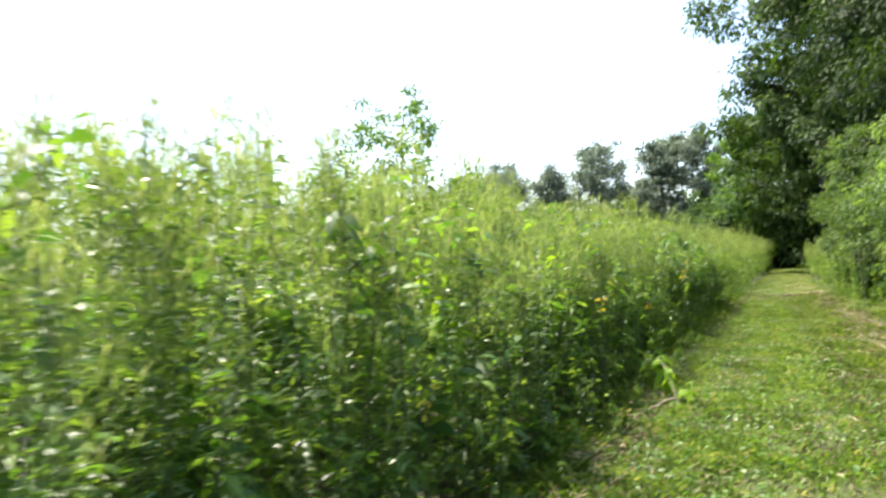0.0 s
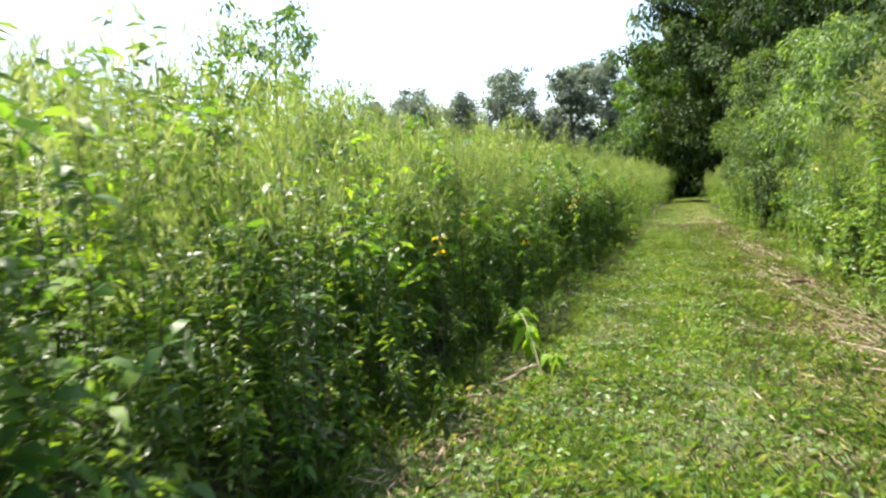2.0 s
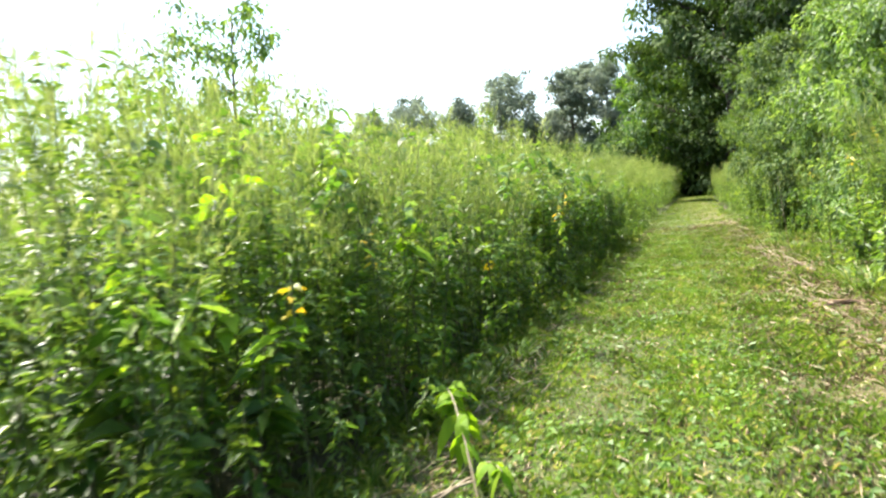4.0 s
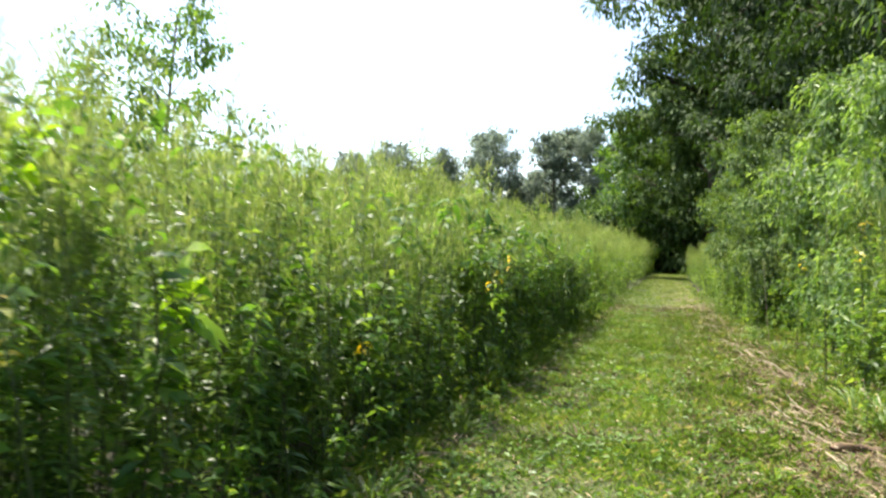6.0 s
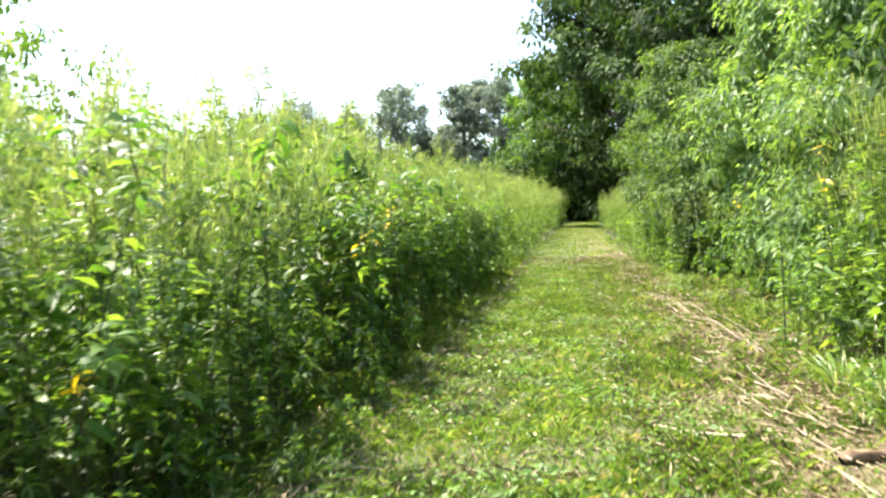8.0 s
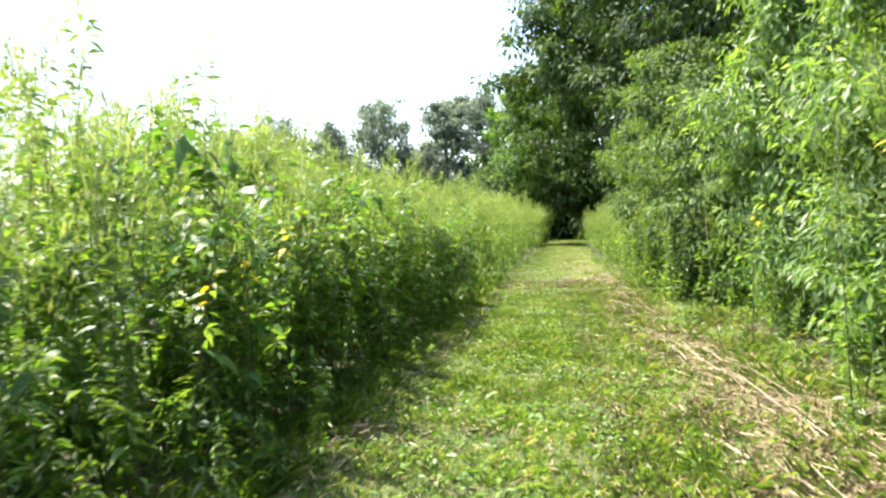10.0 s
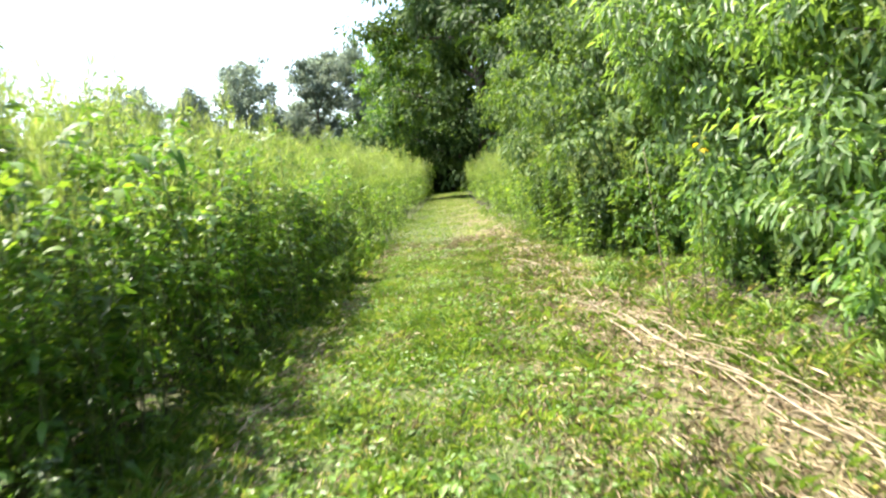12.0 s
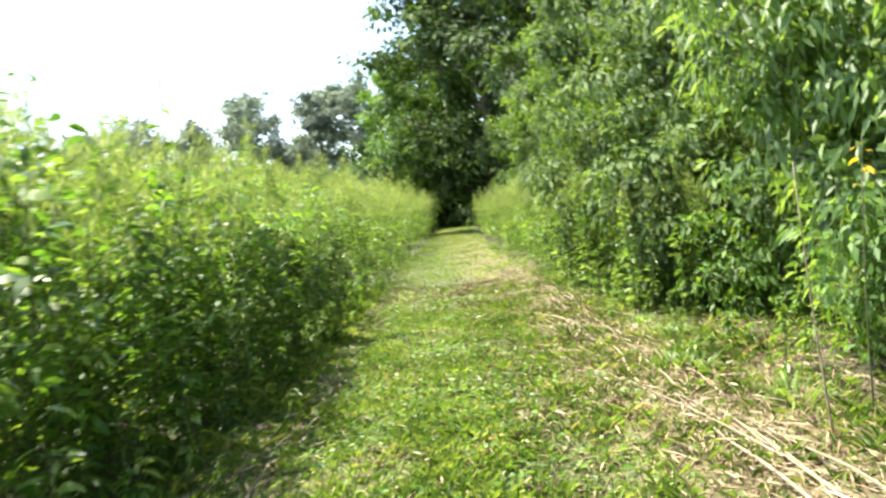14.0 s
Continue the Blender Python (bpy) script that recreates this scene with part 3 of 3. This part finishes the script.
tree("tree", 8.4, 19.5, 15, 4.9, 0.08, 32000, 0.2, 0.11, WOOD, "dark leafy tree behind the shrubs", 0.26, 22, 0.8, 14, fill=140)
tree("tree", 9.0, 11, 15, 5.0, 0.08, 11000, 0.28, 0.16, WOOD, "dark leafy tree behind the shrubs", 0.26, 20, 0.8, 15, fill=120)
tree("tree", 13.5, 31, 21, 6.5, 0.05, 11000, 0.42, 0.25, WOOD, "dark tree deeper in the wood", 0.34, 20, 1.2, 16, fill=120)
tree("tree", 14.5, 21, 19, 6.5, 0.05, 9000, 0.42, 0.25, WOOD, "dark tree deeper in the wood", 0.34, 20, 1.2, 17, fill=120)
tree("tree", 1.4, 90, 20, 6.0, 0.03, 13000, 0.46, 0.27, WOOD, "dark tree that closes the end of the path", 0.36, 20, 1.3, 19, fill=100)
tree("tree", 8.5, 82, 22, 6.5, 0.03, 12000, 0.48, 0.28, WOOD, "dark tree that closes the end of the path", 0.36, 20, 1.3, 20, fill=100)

# far trees across the weed field, with haze painted into their leaf colour
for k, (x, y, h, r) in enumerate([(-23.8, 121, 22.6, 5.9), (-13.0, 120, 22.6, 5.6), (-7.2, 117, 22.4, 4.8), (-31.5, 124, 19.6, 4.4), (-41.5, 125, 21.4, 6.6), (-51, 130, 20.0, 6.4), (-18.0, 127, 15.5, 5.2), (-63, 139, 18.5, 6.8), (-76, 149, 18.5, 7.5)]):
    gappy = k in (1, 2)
    tree("far_tree", x, y, h, r, 0.3 if gappy else 0.12, 8000 if gappy else 10500, 0.46, 0.32, FARWOOD, "broadleaved tree far across the weeds, haze painted into its grey-green leaves", 0.36, 20, 1.1, 70 + k, group="far trees", twigs=4, fill=36 if gappy else 260)
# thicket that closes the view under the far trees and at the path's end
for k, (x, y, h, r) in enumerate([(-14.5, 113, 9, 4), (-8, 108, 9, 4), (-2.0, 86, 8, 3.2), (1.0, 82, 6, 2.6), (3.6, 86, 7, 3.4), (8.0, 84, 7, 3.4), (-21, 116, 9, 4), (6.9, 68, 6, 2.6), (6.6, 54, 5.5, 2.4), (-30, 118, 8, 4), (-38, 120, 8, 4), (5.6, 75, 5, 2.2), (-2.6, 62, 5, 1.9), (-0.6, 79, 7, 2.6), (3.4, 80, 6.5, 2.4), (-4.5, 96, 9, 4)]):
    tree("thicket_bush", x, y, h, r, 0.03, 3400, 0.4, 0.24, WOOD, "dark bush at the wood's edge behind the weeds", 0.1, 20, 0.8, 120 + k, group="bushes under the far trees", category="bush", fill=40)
tree("young_tree", -0.5, 66, 13.5, 2.3, 0.05, 14000, 0.24, 0.15, BUSH, "light green young tree beside the path's end", 0.12, 28, 0.75, 61, twigs=5)

# the saplings that rise from the weed field
tree("sapling", -10.6, 21.2, 8.2, 2.1, 0.26, 3400, 0.14, 0.09, (M_BARK, M_SHRUB), "slender young tree above the weed field", 0.07, 20, 0.4, 60, twigs=5, group="saplings in the weeds")
tree("sapling", -13.2, 21.0, 6.4, 1.4, 0.35, 1200, 0.14, 0.09, (M_BARK, M_SHRUB), "smaller thin-leaved young tree above the weed field", 0.05, 14, 0.36, 63, twigs=4, group="saplings in the weeds")

# shrubs on the right
for k, (x, y, h, r) in enumerate([(3.9, 5.0, 2.4, 1.3), (4.2, 8.0, 3.0, 1.4), (4.3, 11.2, 3.2, 1.4), (3.9, 14.0, 3.6, 1.4), (4.6, 22.6, 4.3, 1.3), (3.8, 25.2, 4.3, 1.4), (4.1, 29.0, 6.2, 1.7), (4.5, 32.6, 7.0, 1.9), (4.8, 36.5, 6.6, 2.0), (5.2, 41, 4.6, 2.0), (6.0, 15, 4.0, 1.6), (6.2, 26.5, 5.6, 1.8), (6.0, 9, 4.0, 1.6), (3.3, 24.0, 2.6, 0.9), (3.25, 26.6, 3.0, 0.95)]):
    tree("shrub", x, y, h, r, 0.05, 11000 if h < 6 else 19000, 0.095 if y < 28 else 0.12, 0.052 if y < 28 else 0.068, (M_BARK, M_MID), "leafy green shrub beside the path, before the wood", 0.032, 20, 0.36, 80 + k, group="shrubs along the path", twigs=4, category="shrub", fill=70)
tree("willow_shrub", 4.25, 20.9, 5.4, 1.3, 0.03, 24000, 0.12, 0.048, (M_BARK, M_WILLOW), "bright green shrub with long hanging leaves, beside the straw", 0.03, 32, 0.36, 99, twigs=6, category="shrub", fill=130)
tree("willow_shrub", 3.95, 18.3, 4.8, 1.1, 0.03, 18000, 0.105, 0.04, (M_BARK, M_WILLOW), "light green shrub with narrow hanging leaves, behind the low weeds", 0.03, 28, 0.34, 98, twigs=6, category="shrub", fill=100)
for k, (x, y, h, r) in enumerate([(3.75, 22.6, 1.5, 0.75), (3.6, 20.2, 1.2, 0.6), (3.7, 24.6, 1.6, 0.8), (3.5, 17.6, 1.1, 0.6)]):
    tree("low_shrub", x, y, h, r, 0.02, 3200, 0.085, 0.045, BUSH, "low green bush at the foot of the taller shrubs", 0.016, 14, 0.24, 220 + k, group="low bushes at the shrubs' foot", twigs=4, category="shrub", fill=50)
# trees deep in the wood, its shade put into their leaf colour
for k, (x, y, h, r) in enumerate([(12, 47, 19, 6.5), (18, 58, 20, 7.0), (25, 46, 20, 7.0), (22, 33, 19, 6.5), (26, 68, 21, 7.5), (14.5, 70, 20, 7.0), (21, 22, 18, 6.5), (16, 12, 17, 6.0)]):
    tree("wood_tree", x, y, h, r, 0.02, 5000, 0.75, 0.46, SHADEDWOOD, "leafy tree deep in the wood, shade put into its leaf colour", 0.34, 18, 1.5, 180 + k, group="trees deep in the wood", fill=150)
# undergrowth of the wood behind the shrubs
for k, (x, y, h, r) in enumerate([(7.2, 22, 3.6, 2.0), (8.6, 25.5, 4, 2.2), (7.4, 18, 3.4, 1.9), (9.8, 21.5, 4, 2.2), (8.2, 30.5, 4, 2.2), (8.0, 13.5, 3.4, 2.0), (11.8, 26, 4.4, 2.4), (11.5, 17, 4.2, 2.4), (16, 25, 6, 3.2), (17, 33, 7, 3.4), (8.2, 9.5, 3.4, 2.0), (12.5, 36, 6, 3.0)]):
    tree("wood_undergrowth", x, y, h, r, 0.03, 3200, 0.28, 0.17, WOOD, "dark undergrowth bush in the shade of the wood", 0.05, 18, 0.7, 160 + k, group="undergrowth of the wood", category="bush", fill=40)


# ---- grass ----
def grass(name, label, k, y0, y1, xa, xb, hmin, hmax, mat, wid=0.006, patch=0.0):
    y = y0 + (y1 - y0) * rng.random(k)
    lo, hi = xa(y), xb(y)
    x = lo + (hi - lo) * rng.random(k)
    dens = np.array([noise.noise((px * 1.3, py * 1.3, patch)) + 0.9 * noise.noise((px * 5.5, py * 5.5, 4.0)) for px, py in zip(x, y)])
    keep = rng.random(k) < np.maximum(0.75 + dens * 1.0, 0.52 if patch == 0 else 0.04)
    x, y, dens = x[keep], y[keep], dens[keep]
    n = len(x)
    base = np.stack([x, y, ground_z(x, y) - 0.005], 1)
    way = np.stack([rng.normal(0, 0.55, n), rng.normal(0, 0.55, n), np.full(n, 1.0)], 1)
    ln = rng.uniform(hmin, hmax, n) * np.clip(1 + dens * 0.75, 0.5, 1.6)
    v, f = leaves(rng, base, way, ln, rng.uniform(wid * 0.7, wid * 1.6, n), 0.5, False)
    tagged(new(name, mesh_of(name, v, f, [mat])), label, "grass", kind="stuff")


grass("grass", "short mown green grass of the path", 105000, 2.5, 26, lambda y: left_edge(y), lambda y: 0 * y + 1.4, 0.05, 0.13, M_GRASS, 0.0105)
grass("grass", "longer uncut grass at the foot of the weeds", 22000, 2.5, 30, lambda y: left_edge(y) - 0.6, lambda y: left_edge(y) - 0.05, 0.1, 0.26, M_GRASS, 0.009)
grass("grass", "uncut olive grass between the straw and the shrubs", 11000, 5, 30, lambda y: right_edge(y) - 0.1, lambda y: right_edge(y) + 1.5, 0.08, 0.24, M_GRASS, 0.009)
grass("grass", "thin green grass between the dry straw", 32000, 2.5, 28, lambda y: 0 * y + 1.0, lambda y: right_edge(y) + 0.6, 0.05, 0.18, M_GRASS, 0.008)
grass("grass", "mown grass at the start of the path", 16000, -4, 2.5, lambda y: left_edge(y) - 0.1, lambda y: right_edge(y), 0.05, 0.13, M_GRASS, 0.014)
grass("grass", "far mown grass of the path", 32000, 26, 80, lambda y: left_edge(y) - 0.1, lambda y: right_edge(y) + 0.2, 0.06, 0.12, M_GRASS, 0.018)


def clover(k, y0, y1):
    """Small flat leaves of clover and plantain among the mown grass."""
    y = rng.uniform(y0, y1, k)
    x = rng.uniform(-1.5, 1.9, k)
    dens = np.array([noise.noise((px * 1.1 + 9, py * 1.1, 3.0)) for px, py in zip(x, y)])
    keep = (rng.random(k) < 0.55 + dens * 1.4) & (rng.random(k) > np.clip((x - 0.8) * 0.75, 0, 0.85))
    x, y = x[keep], y[keep]
    n = len(x)
    base = np.stack([x, y, ground_z(x, y) + rng.uniform(0.01, 0.055, n)], 1)
    an = rng.uniform(0, 6.28, n)
    way = np.stack([np.cos(an), np.sin(an), rng.normal(0.1, 0.3, n)], 1)
    v, f = leaves(rng, base, way, rng.uniform(0.03, 0.085, n), rng.uniform(0.02, 0.045, n), 0.3, False)
    tagged(new("clover", mesh_of("clover", v, f, [M_CLOVER])), "low clover and small weeds in the mown grass", "clover", kind="stuff")


clover(32000, 3, 27)
grass("dry_grass", "short tan dry grass and stubble beside the straw", 48000, 3, 28, lambda y: 0 * y + 0.7, lambda y: right_edge(y) + 0.8, 0.04, 0.13, M_STRAW, 0.008)
grass("dry_grass", "dry tan patches in the mown grass", 26000, 3, 30, lambda y: left_edge(y), lambda y: 0 * y + 1.6, 0.04, 0.11, M_STRAW, 0.008, 11.0)


# ---- straw and cut stalks ----
def straw(k, y0, y1, x0, x1, size, edge=False):
    y = rng.uniform(y0, y1, k)
    x = x0 + (x1 - x0) * rng.beta(2.0, 1.6, k) + (left_edge(y) if edge else 0)
    base = np.stack([x, y, ground_z(x, y) + rng.uniform(0.005, 0.06, k)], 1)
    an = rng.normal(1.57, 0.6, k)
    way = np.stack([np.cos(an), np.sin(an), rng.normal(0, 0.08, k)], 1)
    v, f = leaves(rng, base, way, rng.uniform(0.4, 1.4, k) * size, rng.uniform(0.006, 0.014, k), 0.05, False)
    tagged(new("straw_litter", mesh_of("straw_litter", v, f, [M_STRAW])), "pale brown dry straw lying along the path", "straw", kind="stuff")


straw(6500, 2.5, 31, 1.55, 2.6, 0.24)
straw(3000, 2.5, 30, 0.7, 2.0, 0.15)
straw(2500, 2.5, 30, -1.4, 1.0, 0.12)
straw(4200, 4, 30, -0.4, 0.28, 0.2, True)
straw(2600, 12, 28, 2.3, 3.9, 0.16)


def stalk(x, y, length, angle, r=0.011, seed=0, lift=0.03):
    g = np.random.default_rng(seed)
    t = np.linspace(0, 1, 7)
    a0 = radians(angle)
    px = x + np.sin(a0) * t * length + g.normal(0, 0.012, 7).cumsum()
    py = y + np.cos(a0) * t * length
    pz = ground_z(px, py) + lift + 0.02 * np.sin(t * 5 + seed)
    c = np.array([x, y, float(ground_z(x, y))])
    v, f = tube(np.stack([px, py, pz], 1) - c, np.linspace(r, r * 0.5, 7), 6)
    ob = new("cut_stalk", mesh_of("cut_stalk", v, f, [M_STALK]))
    ob.location = c
    tagged(ob, "long pale dry stalk lying on the straw beside the path", "stalk", "cut stalks")


for k, (x, y, ln, an) in enumerate([(1.95, 18.4, 1.7, 3), (1.78, 18.3, 1.9, 2), (1.55, 15.3, 1.2, -8), (1.95, 16.2, 1.4, 2), (1.9, 19.9, 1.6, 4), (1.75, 20.6, 1.5, 8), (2.05, 21.4, 1.6, 0), (1.85, 14.0, 1.3, -6), (1.4, 13.3, 1.1, -50), (1.95, 12.0, 1.1, -20), (2.0, 22.6, 1.8, 6), (2.1, 24.2, 1.5, 2), (1.9, 10.2, 1.2, -14), (1.9, 8.2, 1.0, -25), (2.0, 6.6, 1.2, -8), (-0.86, 18.6, 0.8, 12), (-0.78, 20.0, 0.9, 8), (-1.12, 7.2, 1.0, 24), (-0.93, 17.1, 1.2, 6), (-0.98, 7.6, 0.7, 32)]):
    stalk(x, y, ln, an, 0.007 + 0.003 * (k % 3), k, 0.03 + 0.012 * (k % 2))
for k in range(22):
    y = 6 + 20 * rng.random()
    stalk(float(left_edge(y)) + rng.normal(0.1, 0.08), y, rng.uniform(0.3, 0.9), rng.normal(8, 14), rng.uniform(0.003, 0.006), 140 + k, rng.uniform(0.02, 0.05))
for k in range(68):
    y = 5 + 26 * rng.random()
    stalk(rng.normal(2.02, 0.13), y, rng.uniform(0.6, 1.9), rng.normal(1, 8), rng.uniform(0.004, 0.009), 40 + k, rng.uniform(0.02, 0.07))


# ---- single plants that stand out ----
def plant_thing(name, label, category, x, y, trio, mats, lean=(0, 0), size=1.0, turn=0.0):
    root = new(name)
    tagged(root, label, category)
    for nm, soup, mat in zip(("stem", "foliage", "seed_plume"), trio, mats):
        if nm == "stem":
            stems(soup, mat, root)
        elif soup.n:
            v, f, m = soup.arrays()
            ob = part(nm, mesh_of(nm, v, f, [mat]), root)
            tagged(ob, kind="stuff")
    root.matrix_basis = Matrix.Translation((x, y, float(ground_z(x, y)) - 0.01)) @ Euler((lean[1], lean[0], turn)).to_matrix().to_4x4() @ Matrix.Scale(size, 4)
    return root


# lime-green weeds that hang over the path's edge
def bent_weed(base, tip, top, count, size, seed, label):
    """A broken weed: a pale stem arched over the grass, with limp leaves that hang from it."""
    g = np.random.default_rng(seed)
    t = np.linspace(0, 1, 8)
    z0 = float(ground_z(*base))
    line = np.stack([(tip[0] - base[0]) * t, (tip[1] - base[1]) * t, top * np.sin(t * 1.9) / math.sin(1.57)], 1)
    root = new("bent_weed")
    tagged(root, label, "weed", "bent weeds")
    part("stem", mesh_of("stem", *tube(line, np.linspace(0.009, 0.003, 8), 6), [M_STALK]), root, "pale bare stem")
    h = g.uniform(0.3, 1.0, count)
    at = np.stack([np.interp(h, t, line[:, k]) for k in range(3)], 1)
    an = g.uniform(0, 6.28, count)
    way = np.stack([np.cos(an) * 0.8, np.sin(an) * 0.8, g.normal(-0.35, 0.4, count)], 1)
    big = g.uniform(0.6, 1.2, count) * size
    for k in range(count):
        v, f = leaves(g, at[k:k + 1], way[k:k + 1], big[k], big[k] * 0.44, 0.9, True)
        part("leaf", mesh_of("leaf", v, f, [M_LIME]), root)
    root.location = (base[0], base[1], z0)


bent_weed((-0.80, 7.75), (-1.10, 8.30), 0.42, 44, 0.15, 3, "lime green broad-leaved weed bent over the path's edge")
bent_weed((-0.90, 8.05), (-0.66, 7.72), 0.16, 22, 0.11, 4, "small lime green weed flattened on the grass")
for x, y, h in ((-1.3, 14.47, 1.34), (-1.3, 14.92, 1.32), (-1.3, 15.57, 1.52), (2.75, 19.5, 1.6), (2.75, 14.6, 2.0), (2.8, 13.4, 1.8), (2.7, 15.6, 1.7), (2.9, 16.6, 2.1), (-1.45, 7.3, 1.2), (-1.5, 11.3, 0.95), (-1.45, 3.05, 1.05), (-1.42, 8.5, 1.35)):
    plant_thing("yellowing_weed", "weed with yellowed leaves among the green ones", "weed", x, y, weed(rng, h, 8, 0.12, 0.045, 0.7, 0, bare=0.8), (M_STEM, M_YELLOW, M_PLUME))

# weeds with large soft leaves that catch the light
for x, y, h in ((-1.95, 7.45, 1.75), (-2.2, 8.9, 2.0), (-2.1, 7.0, 1.7), (-2.35, 8.2, 2.2), (-1.9, 7.95, 1.5), (-2.0, 3.6, 1.6), (-1.95, 4.4, 1.65), (-2.2, 4.9, 1.9), (-2.3, 6.2, 2.1), (-1.7, 9.6, 1.6)):
    plant_thing("large_leaved_weed", "weed with large bright yellow-green leaves among the others", "weed", x, y, weed(rng, h, 24, 0.22, 0.10, 0.8, 0, bare=0.45, branches=2), (M_STEM, M_LIME, M_PLUME))

# tall tasselled weeds before the shrubs
def tasselled(r, h):
    stem, leaf, top = weed(r, h, 60, 0.2, 0.05, 0.7, 0, bare=0.1)
    k = 26
    an = r.uniform(0, 6.28, k)
    base = np.stack([0.02 * np.cos(an), 0.02 * np.sin(an), h * r.uniform(0.82, 1.0, k)], 1)
    way = np.stack([np.cos(an) * 0.75, np.sin(an) * 0.75, r.uniform(0.5, 1.3, k)], 1)
    top.add(*leaves(r, base, way, r.uniform(0.24, 0.45, k), 0.03, 0.75, True), 2)
    return stem, leaf, top


for k, (x, y, h) in enumerate(((2.5, 11.4, 2.5), (2.6, 11.8, 2.7), (2.5, 12.2, 2.55), (2.7, 12.6, 2.7), (2.65, 11.1, 2.3))):
    plant_thing("tasselled_weed", "tall weed with long pale seed tassels, before the shrubs", "weed", x, y, tasselled(rng, h), (M_STEM, M_BROAD, M_TASSEL), (-0.06, 0.02 * k), 1.0, k)


def seed_stalk(x, y, h, seed):
    """A dead stalk with brown heads that rises above the weeds."""
    g = np.random.default_rng(seed)
    root = new("dried_seed_stalk")
    tagged(root, "thin brown dead stalk with seed heads above the weeds", "stalk", "dead stalks")
    t = np.linspace(0, 1, 5)
    b = g.normal(0, 0.07, 2)
    line = np.stack([b[0] * t ** 2 * h, b[1] * t ** 2 * h, t * h], 1)
    part("stem", mesh_of("stem", *tube(line, np.linspace(0.011, 0.006, 5), 4), [M_HEAD]), root)
    for k in range(g.integers(2, 6)):
        q = line[-1] * (1 - 0.07 * k) + np.append(g.normal(0, 0.02, 2) * min(k, 1), 0)
        hz = np.linspace(0, 1, 5)
        r = g.uniform(0.012, 0.022)
        part("seed_head", mesh_of("seed_head", *tube(np.stack([q[0] + 0 * hz, q[1] + 0 * hz, q[2] + hz * r * 2.6], 1), np.array([0.3, 0.9, 1.0, 0.7, 0.15]) * r, 6), [M_HEAD]), root)
    root.location = (x, y, float(ground_z(x, y)) - 0.01)
    root.scale = (0.93,) * 3


for k, (x, y, h) in enumerate([(-3.6, 3.6, 2.75), (-3.9, 4.2, 2.6), (-4.2, 5.4, 2.7), (-3.4, 4.8, 2.6), (-4.6, 6.6, 2.7), (-5.5, 9.0, 2.9), (-3.6, 14.2, 2.6), (-3.2, 15.0, 2.5), (-4.2, 16.4, 2.75), (-5.0, 18.6, 2.9), (-3.0, 15.8, 2.5), (-6.2, 15.0, 2.9), (-5.0, 12.0, 2.7)]):
    seed_stalk(x, y, h, 200 + k)


def grass_tuft(x, y, h, k, seed, mat):
    g = np.random.default_rng(seed)
    an = g.uniform(0, 6.28, k)
    base = np.stack([np.cos(an) * g.random(k) * 0.12, np.sin(an) * g.random(k) * 0.12, np.zeros(k)], 1)
    way = np.stack([np.cos(an) * 0.6, np.sin(an) * 0.6, g.uniform(0.5, 1.6, k)], 1)
    v, f = leaves(g, base, way, g.uniform(0.5, 1.1, k) * h, g.uniform(0.012, 0.024, k), 0.7, True)
    ob = new("grass_tuft", mesh_of("grass_tuft", v, f, [mat]))
    ob.location = (x, y, float(ground_z(x, y)) - 0.01)
    tagged(ob, "bright green tuft of tall grass at the path's edge", "grass", "grass tufts", "stuff")


for k, (x, y, h) in enumerate([(2.3, 14.4, 0.6), (2.45, 14.0, 0.65), (2.35, 13.6, 0.5), (2.5, 14.8, 0.6), (2.2, 10.6, 0.4), (-1.3, 10.2, 0.4), (-1.2, 10.7, 0.45), (-1.35, 9.7, 0.4), (-1.15, 12.6, 0.35), (2.1, 21.0, 0.35)]):
    grass_tuft(x, y, h, 70, 300 + k, M_GRASS)


for k in range(14):
    grass_tuft(rng.uniform(2.25, 3.0), rng.uniform(16.6, 25.0), rng.uniform(0.22, 0.42), 60, 340 + k, M_GRASS)


def rotten_log(x, y, length, r, angle):
    """A short rotten piece of wood, half sunk in the straw."""
    g = np.random.default_rng(5)
    t = np.linspace(0, 1, 9)
    pts = np.stack([(t - 0.5) * length, 0.03 * np.sin(t * 6), r * 0.45 + 0.02 * np.sin(t * 4)], 1)
    v, f = tube(pts, r * (0.75 + 0.25 * np.sin(t * 9) + g.normal(0, 0.06, 9)), 9)
    v = v + g.normal(0, r * 0.16, v.shape)
    ob = new("rotten_log", mesh_of("rotten_log", v, f, [M_DEAD]))
    ob.matrix_basis = pose(x, y, float(ground_z(x, y)), 0, 0, angle)
    tagged(ob, "short dark brown rotten log lying in the straw", "log")


rotten_log(1.98, 12.95, 0.5, 0.042, 14)
# a thin dry stalk that still stands
plant_thing("standing_stalk", "thin dry upright stalk before the shrub", "stalk", 2.3, 19.1, weed(rng, 1.5, 3, 0.05, 0.01, 0.5, 0), (M_STALK, M_WEED, M_PLUME), (-0.12, 0.05))
